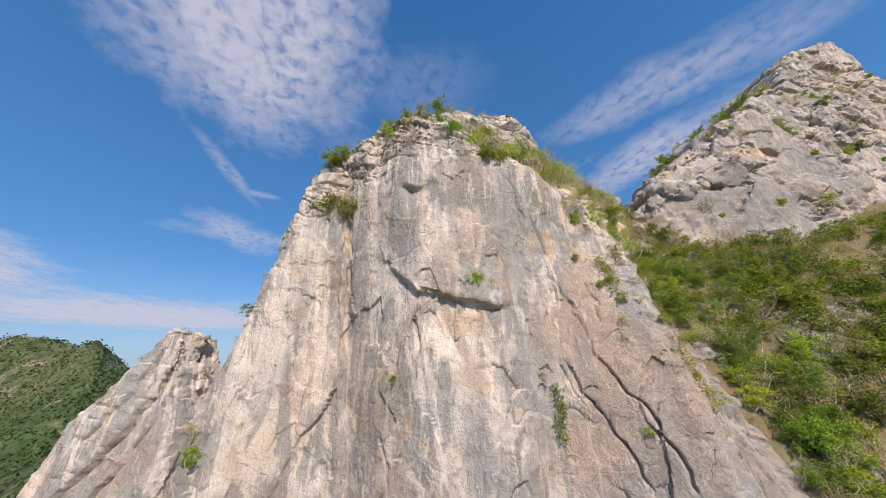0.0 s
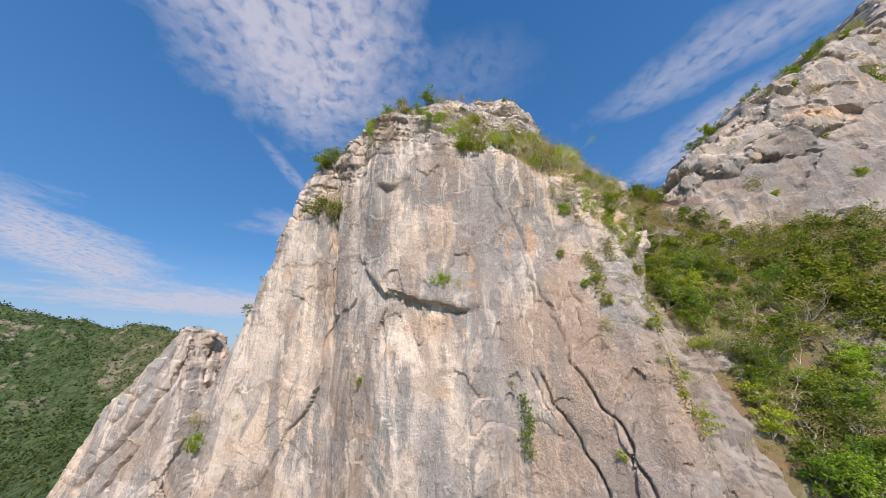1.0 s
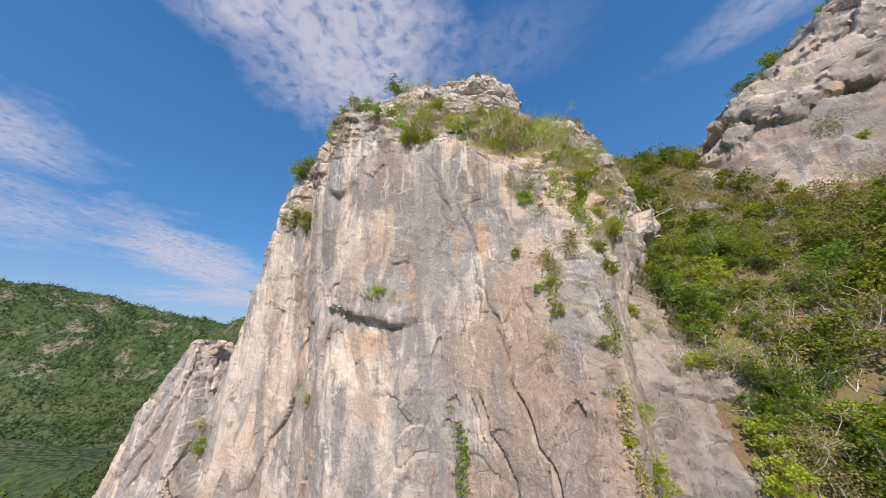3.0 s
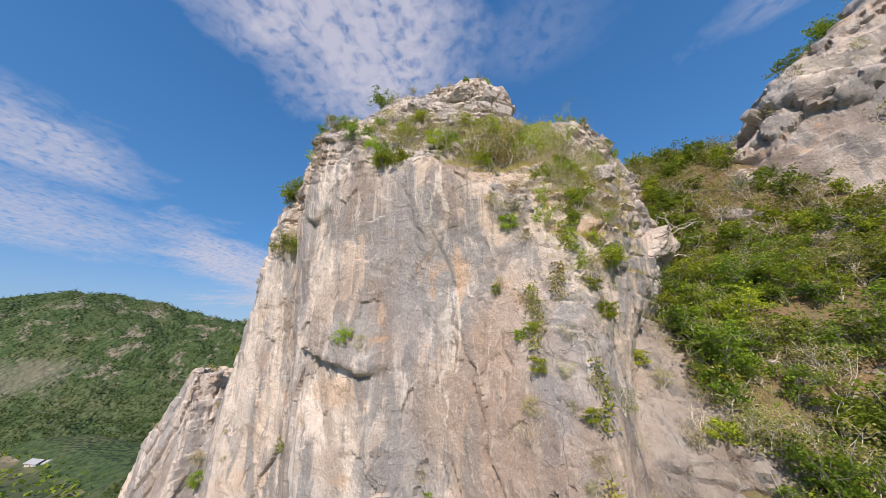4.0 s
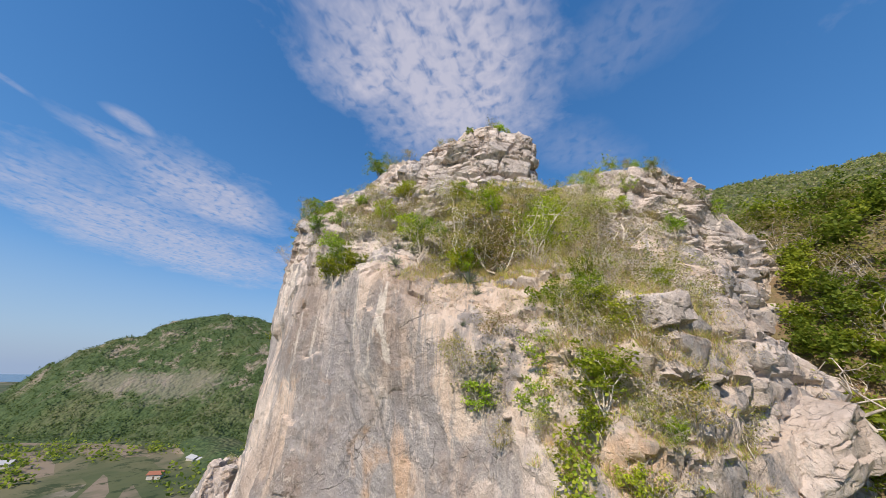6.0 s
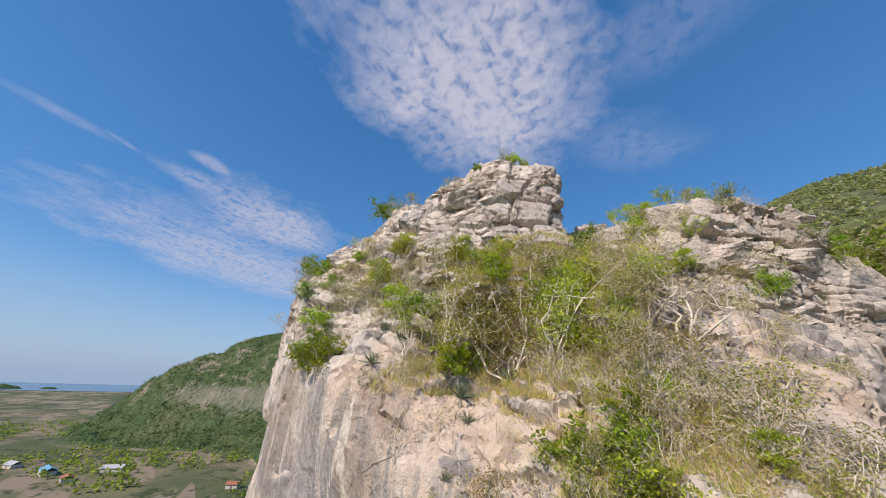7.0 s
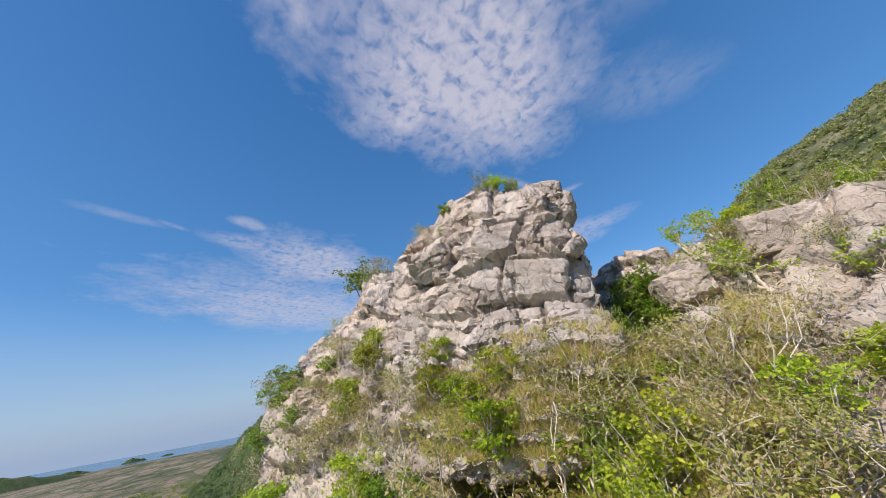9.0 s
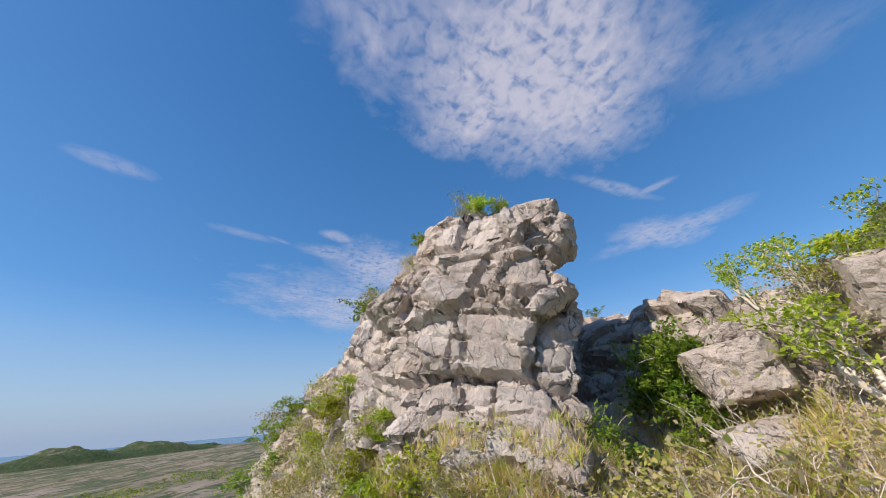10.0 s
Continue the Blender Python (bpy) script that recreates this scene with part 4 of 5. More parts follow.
def mound(name, az, r, length, height, label):
    n, m = 48, 14
    A, B = np.meshgrid(np.linspace(0, 2 * math.pi, n), np.linspace(0, 1, m), indexing="ij")
    px, py = B * np.cos(A) * length / 2, B * np.sin(A) * length / 5
    q = np.stack([px.ravel(), py.ravel(), 0 * px.ravel() + az], 1)
    z = height * (1 - B**1.6) * (0.75 + 0.5 * fbm(q * (9 / length), 3, k=81).reshape(B.shape))
    me = sheet(name, px, py, z, WOODS)
    ob = tagged(new(name, me), label, "hill", kind="structure")
    ob.matrix_world = pose(8 - r * math.sin(radians(az)), 8 + r * math.cos(radians(az)), PLAIN, 0, 0, az)
    return ob


mound("coast_hill_1", 106, 2950, 130, 30, "small dark hill on the coast")
mound("coast_hill_2", 103, 3000, 80, 16, "small dark hill on the coast")
mound("coast_hill_3", 117, 2500, 640, 72, "long dark hill on the coast")
mound("coast_hill_4", 124, 2350, 600, 78, "long dark hill on the coast")
mound("coast_hill_5", 130, 2300, 300, 48, "long dark hill on the coast")
mound("coast_hill_6", 111, 2800, 160, 26, "small dark hill on the coast")


# ---- plants ----
rng = np.random.default_rng(7)


def part(name, me, parent, label=""):
    ob = new(name, me)
    ob.parent = parent
    return tagged(ob, label)


def tube(path, r0, r1, sides=5):
    path = np.asarray(path)
    n = len(path)
    ahead = np.gradient(path, axis=0)
    ahead /= np.linalg.norm(ahead, axis=1)[:, None] + 1e-9
    side = np.cross(ahead, (0.31, 0.52, 0.79))
    side /= np.linalg.norm(side, axis=1)[:, None] + 1e-9
    over = np.cross(ahead, side)
    a = np.arange(sides) * 2 * math.pi / sides
    r = np.linspace(r0, r1, n)[:, None, None]
    v = path[:, None] + r * (np.cos(a)[None, :, None] * side[:, None] + np.sin(a)[None, :, None] * over[:, None])
    i, j = np.meshgrid(np.arange(n - 1), np.arange(sides), indexing="ij")
    k = (j + 1) % sides
    f = np.stack([i * sides + j, i * sides + k, (i + 1) * sides + k, (i + 1) * sides + j], -1).reshape(-1, 4)
    return v.reshape(-1, 3), f


def joined(pieces):
    vs, fs, n = [], [], 0
    for v, f in pieces:
        vs.append(v)
        fs.append(f + n)
        n += len(v)
    return np.concatenate(vs), np.concatenate(fs)


def bent(a, b, n, wander):
    """A crooked path from a to b."""
    t = np.linspace(0, 1, n)[:, None]
    p = np.asarray(a) + (np.asarray(b) - np.asarray(a)) * t
    return p + np.cumsum(rng.normal(0, wander, (n, 3)), 0) * np.sin(t * math.pi * 0.9)


def leaves(at, length, width, droop=0.0, up=0.35):
    """One bent blade of four corners at each row of at."""
    n = len(at)
    d = rng.normal(0, 1, (n, 3))
    d[:, 2] = d[:, 2] * 0.6 + up - droop
    d /= np.linalg.norm(d, axis=1)[:, None]
    s = np.cross(d, rng.normal(0, 0.5, (n, 3)) + (0, 0, 1))
    s /= np.linalg.norm(s, axis=1)[:, None]
    up_ = np.cross(s, d)
    ln = length * rng.uniform(0.6, 1.3, (n, 1))
    w = width * rng.uniform(0.7, 1.2, (n, 1))
    v = np.stack([at, at + d * ln * 0.45 + s * w + up_ * w * 0.3, at + d * ln, at + d * ln * 0.45 - s * w + up_ * w * 0.3], 1)
    return v.reshape(-1, 3), np.arange(4 * n).reshape(n, 4)


def wood(height, spread, stems, forks, r0, wander=0.05, lean=0.0):
    """Stems from one root, each forking; returns the tubes and the tips."""
    pieces, tips = [], []
    for s in range(stems):
        a = rng.uniform(0, 2 * math.pi)
        rad = spread * rng.uniform(0.25, 0.9)
        top = np.array((math.cos(a) * rad + lean, math.sin(a) * rad, height * rng.uniform(0.55, 0.95)))
        main = bent((0, 0, -0.25), top, 8, wander * height)
        pieces.append(tube(main, r0 * rng.uniform(0.7, 1.1), r0 * 0.3))
        tips.append(main[-1])
        for f in range(forks):
            i = rng.integers(2, 7)
            b = main[i] + np.array((rng.normal(0, 0.32) * spread, rng.normal(0, 0.32) * spread, abs(rng.normal(0.12, 0.2)) * height))
            twig = bent(main[i], b, 5, wander * height * 0.6)
            pieces.append(tube(twig, r0 * 0.4, r0 * 0.13, 3))
            tips.append(twig[-1])
            tips.append(twig[3])
            for g in range(1):
                c = twig[3] + rng.normal(0, 0.16, 3) * (spread, spread, height * 0.7)
                pieces.append(tube(bent(twig[3], c, 4, wander * 0.3 * height), r0 * 0.2, r0 * 0.08, 3))
                tips.append(c)
    return pieces, np.array(tips)


def plant(name, label, height, spread, stems, forks, r0, count, length, width, leafy, barky, clump=0.16, category="shrub", lean=0.0, wander=0.05):
    base = tagged(new(name), label, category)
    pieces, tips = wood(height, spread, stems, forks, r0, wander, lean)
    part("stem", mesh_of("stem", *joined(pieces), barky), base, "crooked grey branches")
    at = tips[rng.integers(0, len(tips), count)] + rng.normal(0, clump, (count, 3)) * np.array((spread, spread, spread * 0.4))
    at = at[at[:, 2] > 0.02]
    part("foliage", mesh_of("foliage", *leaves(at, length, width), leafy), base)
    return base


def agave(name, label, blades, length):
    base = tagged(new(name), label, "succulent")
    pieces = []
    for i in range(blades):
        a, e = rng.uniform(0, 2 * math.pi), rng.uniform(0.25, 1.35)
        ln = length * rng.uniform(0.7, 1.1)
        d = np.array((math.cos(a) * math.cos(e), math.sin(a) * math.cos(e), math.sin(e)))
        path = np.outer(np.linspace(0, ln, 5), d) + np.outer(np.linspace(0, 1, 5) ** 2, (0, 0, -0.12 * ln))
        pieces.append(tube(path, 0.045 * length, 0.006, 3))
    part("rosette", mesh_of("rosette", *joined(pieces), LEAF_GREY), base)
    part("root_stock", mesh_of("root_stock", *tube(((0, 0, -0.3), (0, 0, -0.1), (0, 0, 0.15)), 0.06, 0.05), BARK), base)
    return base


PLANTS = {
    "mound": [plant("bush", "wide dense bright green shrub with layered sprays", 2.3, 1.7, 9, 6, 0.05, 3400, 0.14, 0.046, leafy, BARK, 0.10) for leafy in (LEAF_BRIGHT, LEAF, LEAF_BRIGHT)],
    "green": [plant("shrub", "dense green leafy shrub on rocky ground", 1.6, 1.0, 6, 4, 0.03, 1200, 0.135, 0.042, LEAF, BARK, 0.13) for _ in range(3)],
    "bright": [plant("shrub", "bright fresh green shrub on rocky ground", 1.3, 0.9, 6, 4, 0.028, 1200, 0.135, 0.044, LEAF_BRIGHT, TWIG, 0.13) for _ in range(3)],
    "olive": [plant("bush", "olive green open shrub with bare twigs", 1.6, 1.1, 6, 5, 0.026, 760, 0.10, 0.03, LEAF_OLIVE, TWIG) for _ in range(3)],
    "dry": [plant("dry_shrub", "dry pale twiggy shrub with few leaves", 1.5, 1.1, 7, 5, 0.02, 300, 0.11, 0.026, LEAF_DRY, TWIG) for _ in range(3)],
    "dead": [plant("dead_bush", "bare bleached bush with crooked pale branches", 1.7, 1.2, 4, 4, 0.05, 90, 0.10, 0.026, LEAF_DRY, TWIG, wander=0.075) for _ in range(2)],
    "spiky": [agave("agave", "grey green spiky succulent between the rocks", 34, 0.75) for _ in range(2)],
    "big": [plant("bush", "large olive green bush with crooked grey branches", 3.6, 1.9, 6, 8, 0.05, 3000, 0.12, 0.034, leafy, TWIG, 0.12) for leafy in (LEAF_OLIVE, LEAF_BRIGHT)],
    "tree": [plant("small_tree", "small windswept tree with thin open crown", 2.6, 1.3, 2, 8, 0.07, 1000, 0.13, 0.036, LEAF_BRIGHT, TWIG, 0.11, "tree", lean) for lean in (-0.5, 0.3)],
}
MASTERS = [o for group in PLANTS.values() for o in group]
used = set()


def put(kind, at, size, tilt=0.0):
    """Set a plant of that kind with its root at a place."""
    master = PLANTS[kind][int(rng.integers(0, len(PLANTS[kind])))]
    m = Matrix.Translation(Vector([float(v) for v in at])) @ pose(0, 0, 0, rng.uniform(-12, 12) + tilt, rng.uniform(-12, 12), rng.uniform(0, 360)) @ Matrix.Diagonal((size * rng.uniform(0.85, 1.2), size * rng.uniform(0.85, 1.2), size, 1))
    if master.name not in used:
        used.add(master.name)
        master.matrix_basis = m
        return master
    # a copy takes the first one's parts, at a place of its own
    ob = copy_thing(master, Matrix.Identity(4))
    ob.matrix_basis = m
    return ob


ALL = np.concatenate([CRAG, FINE])
ALL_N = np.concatenate([CRAG_N, FINE_N])


def settle(x, y, z):
    """The point of the crag nearest to a place."""
    return ALL[((ALL - (x, y, z)) ** 2).sum(1).argmin()]


def scatter(points, nrm, mask, n, apart):
    """Up to n of the points that the mask allows, no two closer than apart."""
    ids = np.flatnonzero(mask)
    rng.shuffle(ids)
    out = np.empty((0, 3))
    for i in ids[: n * 40]:
        if len(out) == 0 or ((out - points[i]) ** 2).sum(1).min() > apart**2:
            out = np.vstack([out, points[i]])
            if len(out) >= n:
                break
    return out


def pick(*shares):
    names, w = [s[0] for s in shares], np.array([s[1] for s in shares], float)
    return names[rng.choice(len(names), p=w / w.sum())]


# shrubs that stand out by themselves
for x, y, size in ((27.3, 39.0, 2.2), (26.0, 37.6, 1.4), (24.6, 33.0, 1.6)):
    put("spiky", (x, y, float(ground_z(np.array([x]), np.array([y]))[0]) + 0.1), size)
for kind, x, y, z, size in (
    ("big", -10.0, 25.9, 14.4, 0.8), ("green", -10.8, 26.0, 14.6, 1.4), ("green", -9.4, 25.9, 14.2, 1.3), ("bright", -11.3, 26.3, 21.2, 1.5), ("green", -10.4, 26.3, 21.4, 1.2),
    ("mound", 4.6, 22.8, 18.0, 0.62), ("bright", 2.1, 21.7, 5.9, 0.7), ("olive", 11.2, 24.5, 8.5, 0.5), ("bright", 11.0, 24.4, 8.3, 0.4), ("olive", 13.4, 23.6, 6.8, 0.6), ("bright", 12.9, 23.5, 6.1, 0.5),
    ("bright", 17.2, 26.2, 9.2, 0.8), ("bright", 16.6, 26.0, 9.3, 0.7), ("bright", 16.4, 24.8, 6.6, 0.6), ("olive", 15.8, 24.6, 6.8, 0.5), ("bright", 15.7, 25.3, 12.4, 0.9), ("mound", 15.3, 26.5, 15.0, 0.5), ("olive", 11.9, 24.9, 12.5, 1.0), ("bright", 12.1, 24.8, 12.0, 0.7), ("dry", 11.4, 24.7, 12.8, 1.0),
    ("mound", 3.9, 22.5, 17.9, 0.45), ("olive", 4.5, 24.7, 20.8, 1.1), ("bright", 5.3, 26.2, 24.4, 0.6), ("bright", 9.1, 26.9, 22.3, 0.55), ("dry", 15.2, 27.4, 16.4, 1.0), ("bright", 15.0, 27.2, 16.2, 0.7), ("green", -11.6, 28.2, 20.4, 0.9), ("green", -8.3, 26.5, 21.6, 0.9),
    ("bright", 5.6, 22.3, 17.2, 0.95), ("bright", 4.6, 22.2, 17.4, 0.8), ("green", 0.4, 27.0, 28.0, 1.1), ("olive", 1.3, 27.3, 28.2, 0.9),
    ("olive", 3.3, 21.6, 5.9, 0.5), ("dry", 3.8, 21.6, 5.6, 0.4), ("olive", -4.6, 23.2, -0.2, 0.5), ("bright", -4.2, 23.0, -0.5, 0.4),
    ("dry", 15.0, 25.2, 8.2, 0.9), ("olive", 15.6, 25.4, 8.6, 0.6), ("bright", 12.0, 21.6, -4.0, 0.4), ("olive", 16.6, 23.0, -4.0, 0.6),
    ("big", 11.6, 26.8, 18.0, 1.05), ("big", 10.2, 25.8, 18.0, 0.9), ("big", 13.0, 27.6, 17.8, 0.85), ("bright", 10.6, 25.8, 18.0, 0.9), ("olive", 12.6, 27.8, 18.6, 1.2), ("bright", 10.0, 26.9, 22.2, 0.55),
    ("dead", 9.7, 27.0, 19.0, 1.1), ("dead", 11.2, 26.4, 18.2, 1.2), ("dead", 15.2, 29.9, 19.3, 1.0), ("dead", 15.9, 30.3, 18.4, 1.2), ("dead", 13.4, 28.4, 19.6, 0.8), ("dead", 20.6, 33.0, 11.0, 1.6), ("dead", 8.6, 24.6, 18.0, 0.7),
    ("dry", 14.4, 31.2, 21.4, 1.2), ("dry", 13.8, 30.6, 21.2, 1.3), ("dry", 14.2, 29.6, 20.4, 1.1), ("dry", 13.4, 29.4, 20.3, 1.1), ("olive", 14.8, 30.2, 20.6, 0.7), ("bright", 13.2, 30.6, 21.4, 0.7), ("bright", 15.0, 31.4, 21.2, 0.7), ("bright", 16.0, 32.4, 21.6, 0.6), ("olive", 2.6, 25.4, 24.0, 0.9), ("bright", 5.6, 26.0, 23.4, 0.7), ("bright", 4.4, 25.2, 22.4, 0.9), ("bright", 8.6, 27.2, 23.0, 0.6),
    ("big", 12.0, 29.0, 20.8, 0.6), ("spiky", 12.1, 24.6, 12.5, 0.9), ("olive", 12.4, 24.6, 12.2, 0.7), ("bright", 17.0, 25.6, 8.8, 0.8), ("bright", 16.7, 25.8, 9.0, 0.7), ("spiky", 11.0, 25.4, 17.2, 1.1), ("spiky", 14.6, 27.0, 15.4, 1.0),
    ("bright", 14.6, 26.4, 14.8, 1.0), ("bright", 15.8, 26.6, 14.2, 0.8), ("bright", 16.4, 25.2, 10.4, 0.55), ("big", 5.8, 25.2, 21.2, 0.6), ("big", 8.2, 25.2, 18.8, 0.55),
    ("olive", 4.2, 25.0, 21.6, 1.2), ("olive", 3.0, 24.2, 20.4, 1.1), ("bright", 2.8, 23.2, 18.8, 0.9), ("bright", 7.0, 25.2, 20.0, 0.9),
    ("olive", 9.2, 30.4, 29.6, 0.5), ("bright", 10.2, 31.0, 29.4, 0.4), ("olive", 9.8, 30.0, 29.6, 0.45), ("dry", 8.6, 30.2, 29.6, 0.4), ("bright", 8.2, 28.6, 27.6, 0.4), ("green", 11.5, 32.6, 23.4, 1.0), ("green", 12.2, 33.2, 24.0, 0.8), ("olive", 3.8, 27.2, 28.2, 0.5), ("olive", 7.2, 28.4, 28.4, 0.35), ("olive", 9.3, 30.0, 29.9, 0.55), ("bright", 10.0, 30.4, 29.4, 0.5), ("bright", 8.6, 28.7, 28.6, 0.4), ("olive", 5.6, 28.6, 29.0, 0.5),
    ("olive", 2.5, 27.6, 28.2, 0.7), ("olive", -2.4, 25.8, 26.6, 0.7), ("green", -3.4, 25.6, 25.6, 0.7), ("green", 12.2, 32.6, 23.2, 0.8),
    ("green", 12.3, 31.6, 22.6, 0.55), ("green", 11.7, 33.0, 23.8, 0.9), ("green", 12.4, 32.4, 22.9, 0.5), ("olive", 13.0, 31.6, 22.4, 0.5),
    ("olive", -20.6, 26.6, -4.4, 0.9), ("bright", -19.4, 26.0, -5.4, 0.9), ("olive", -23.6, 27.5, 4.0, 0.7), ("olive", -25.4, 26.6, 1.6, 0.8),
    ("green", -17.8, 27.4, 5.6, 0.8), ("olive", -16.2, 26.2, -3.2, 0.6), ("olive", -10.0, 26.8, 8.0, 0.45), ("bright", 18.0, 34.6, 20.6, 0.7),
):
    put(kind, settle(x, y, z), size)
for x, y, z, size in ((17.6, 34.8, 24.4, 0.6), (16.6, 35.0, 24.6, 0.55), (15.6, 34.8, 24.8, 0.6), (13.2, 34.4, 25.2, 0.5), (14.2, 34.4, 25.0, 0.6), (20.4, 38.0, 21.8, 0.6), (19.4, 37.4, 22.6, 0.5), (14.6, 33.4, 23.6, 0.7)):
    put("tree", settle(x, y, z), size)

# the shelf and slopes of the crag
cx, cy, cz, nz = ALL[:, 0], ALL[:, 1], ALL[:, 2], ALL_N[:, 2]
clear = (cy - 27.2) ** 2 + (cx - 17.5) ** 2 > 1.2**2
for p in scatter(ALL, ALL_N, clear & (nz > 0.3) & (cx > 9) & (cx < 15.2) & (cy > 24.5) & (cy < 30.6) & (cz > 17) & (cz < 22.4), 46, 0.8):
    put(pick(("olive", 2.5), ("dry", 4.5), ("bright", 3), ("spiky", 0.8)), p, rng.uniform(0.5, 0.95) * (1.0 if p[0] < 14 else 0.8))
for p in scatter(ALL, ALL_N, clear & (nz > 0.35) & (cx > 14.5) & (cx < 18.5) & (cy > 25.5) & (cy < 29.6) & (cz > 10) & (cz < 19.5), 55, 0.7):
    put(pick(("dry", 4.5), ("olive", 3), ("bright", 1)), p, rng.uniform(0.45, 0.9))
for p in scatter(ALL, ALL_N, (nz > 0.3) & (cx > -6) & (cx < 9) & (cy > 22) & (cy < 27.6) & (cz > 17.5) & (cz < 24.5), 44, 0.8):
    put(pick(("olive", 3.5), ("green", 1.5), ("bright", 1.5), ("dry", 1.5), ("spiky", 1)), p, rng.uniform(0.45, 0.9))
for p in scatter(ALL, ALL_N, (nz > 0.35) & (cx > -13) & (cx < 8) & (cz > 20) & (cy > 24), 14, 1.4):
    put(pick(("olive", 3), ("green", 2), ("dry", 1)), p, rng.uniform(0.25, 0.5))
for p in scatter(ALL, ALL_N, (nz > 0.25) & (cx > 12) & (cx < 18) & (cy < 27) & (cz > -2) & (cz < 14), 24, 0.9):
    put(pick(("olive", 3), ("dry", 2), ("bright", 1.2)), p, rng.uniform(0.25, 0.6))
for p in scatter(ALL, ALL_N, (nz > 0.2) & (cx > 15) & (cx < 20) & (cy > 21) & (cy < 30) & (cz > -8) & (cz < 8), 20, 0.9):
    put(pick(("olive", 3), ("dry", 2), ("bright", 1.2)), p, rng.uniform(0.4, 0.8))
for p in scatter(ALL, ALL_N, (nz > 0.4) & (cx > 12) & (cx < 21) & (cy > 32.5) & (cy < 40) & (cz > 17), 44, 0.8):
    put(pick(("olive", 3), ("dry", 2), ("bright", 1.5)), p, rng.uniform(0.3, 0.65))
for p in scatter(ALL, ALL_N, (nz > 0.45) & (cx < 12) & (cz < 16) & (cy < 28), 24, 1.2):
    put(pick(("olive", 3), ("bright", 1)), p, rng.uniform(0.2, 0.4))

# what hangs below the rim of the shelf
for p in scatter(ALL, ALL_N, (nz > 0.02) & (cx > 9.5) & (cx < 17.5) & (cy < 29) & (cz > 11.5) & (cz < 17.8), 36, 0.9):
    put(pick(("dry", 4), ("olive", 3), ("bright", 2), ("spiky", 0.8)), p, rng.uniform(0.4, 0.8))
for p in scatter(ALL, ALL_N, (nz > 0.2) & (cx > 13) & (cx < 17.5) & (cy > 27.5) & (cy < 33) & (cz > 15), 34, 0.7):
    put(pick(("dry", 5), ("dead", 0.8), ("olive", 1.5), ("bright", 1)), p, rng.uniform(0.5, 0.95))

# the gully
gx, gy = rng.uniform(17.5, 54, 16000), rng.uniform(14, 47, 16000)
gp = np.stack([gx, gy, ground_z(gx, gy)], 1)
open_ = (crag_field(gx, gy, gp[:, 2]) > 0.3) & (wall_field(gx, gy, gp[:, 2]) > 0.3)
bare = apron(gx, gy) > 0.3
for x, y, size in ((21.6, 29.6, 1.0), (22.6, 31.4, 1.1), (21.0, 31.8, 0.9), (22.0, 25.4, 0.9), (23.6, 26.0, 0.8), (25.4, 24.2, 0.9), (24.8, 31.6, 0.9), (27.0, 28.6, 1.0), (26.6, 33.6, 1.0), (29.0, 31.0, 1.0), (22.4, 22.2, 0.9), (27.6, 25.4, 0.9), (30.6, 27.6, 1.0)):
    put("mound", (x, y, float(ground_z(np.array([x]), np.array([y]))[0]) + 0.1), size)
for p in scatter(gp, gp, open_ & bare & (gx > 16.5) & (gy > 18), 16, 1.2):
    put(pick(("bright", 2), ("olive", 3), ("dry", 2)), GULLY[((GULLY[:, :2] - p[:2]) ** 2).sum(1).argmin()], rng.uniform(0.35, 0.75))
for p in scatter(gp, gp, open_ & (gx > 18.6) & (gx < 21.2) & (gy > 26) & (gy < 33), 22, 0.6):
    put(pick(("dry", 3), ("dead", 1.5), ("olive", 2), ("bright", 1.5)), p + (0, 0, 0.2), rng.uniform(0.6, 1.1))
for p in scatter(gp, gp, open_ & ~bare & (gx < 25) & (gy > 20) & (gy < 31.5), 46, 0.85):
    put(pick(("green", 4), ("bright", 2.5), ("olive", 2.5), ("dry", 1), ("spiky", 1.2)), p + (0, 0, 0.2), rng.uniform(0.7, 1.3))
for p in scatter(gp, gp, open_ & ~bare & (gx < 28) & (gy > 18) & (gy < 34), 90, 0.9):
    put(pick(("green", 4), ("bright", 3), ("olive", 2.5), ("dry", 1.0), ("spiky", 1.6)), p + (0, 0, 0.15), rng.uniform(0.7, 1.5))

for group, label in (("green", "green shrubs"), ("bright", "bright shrubs"), ("olive", "olive shrubs"), ("big", "large bushes"), ("mound", "gully bushes"), ("dry", "dry shrubs"), ("dead", "dead bushes"), ("spiky", "agaves"), ("tree", "trees on the saddle")):
    names = {o.name.split(".")[0] for o in PLANTS[group]}
    texts = {o["label"] for o in PLANTS[group]}
    for o in bpy.data.objects:
        if o.parent is None and o.name.split(".")[0] in names and o.get("label") in texts:
            o["group"] = label


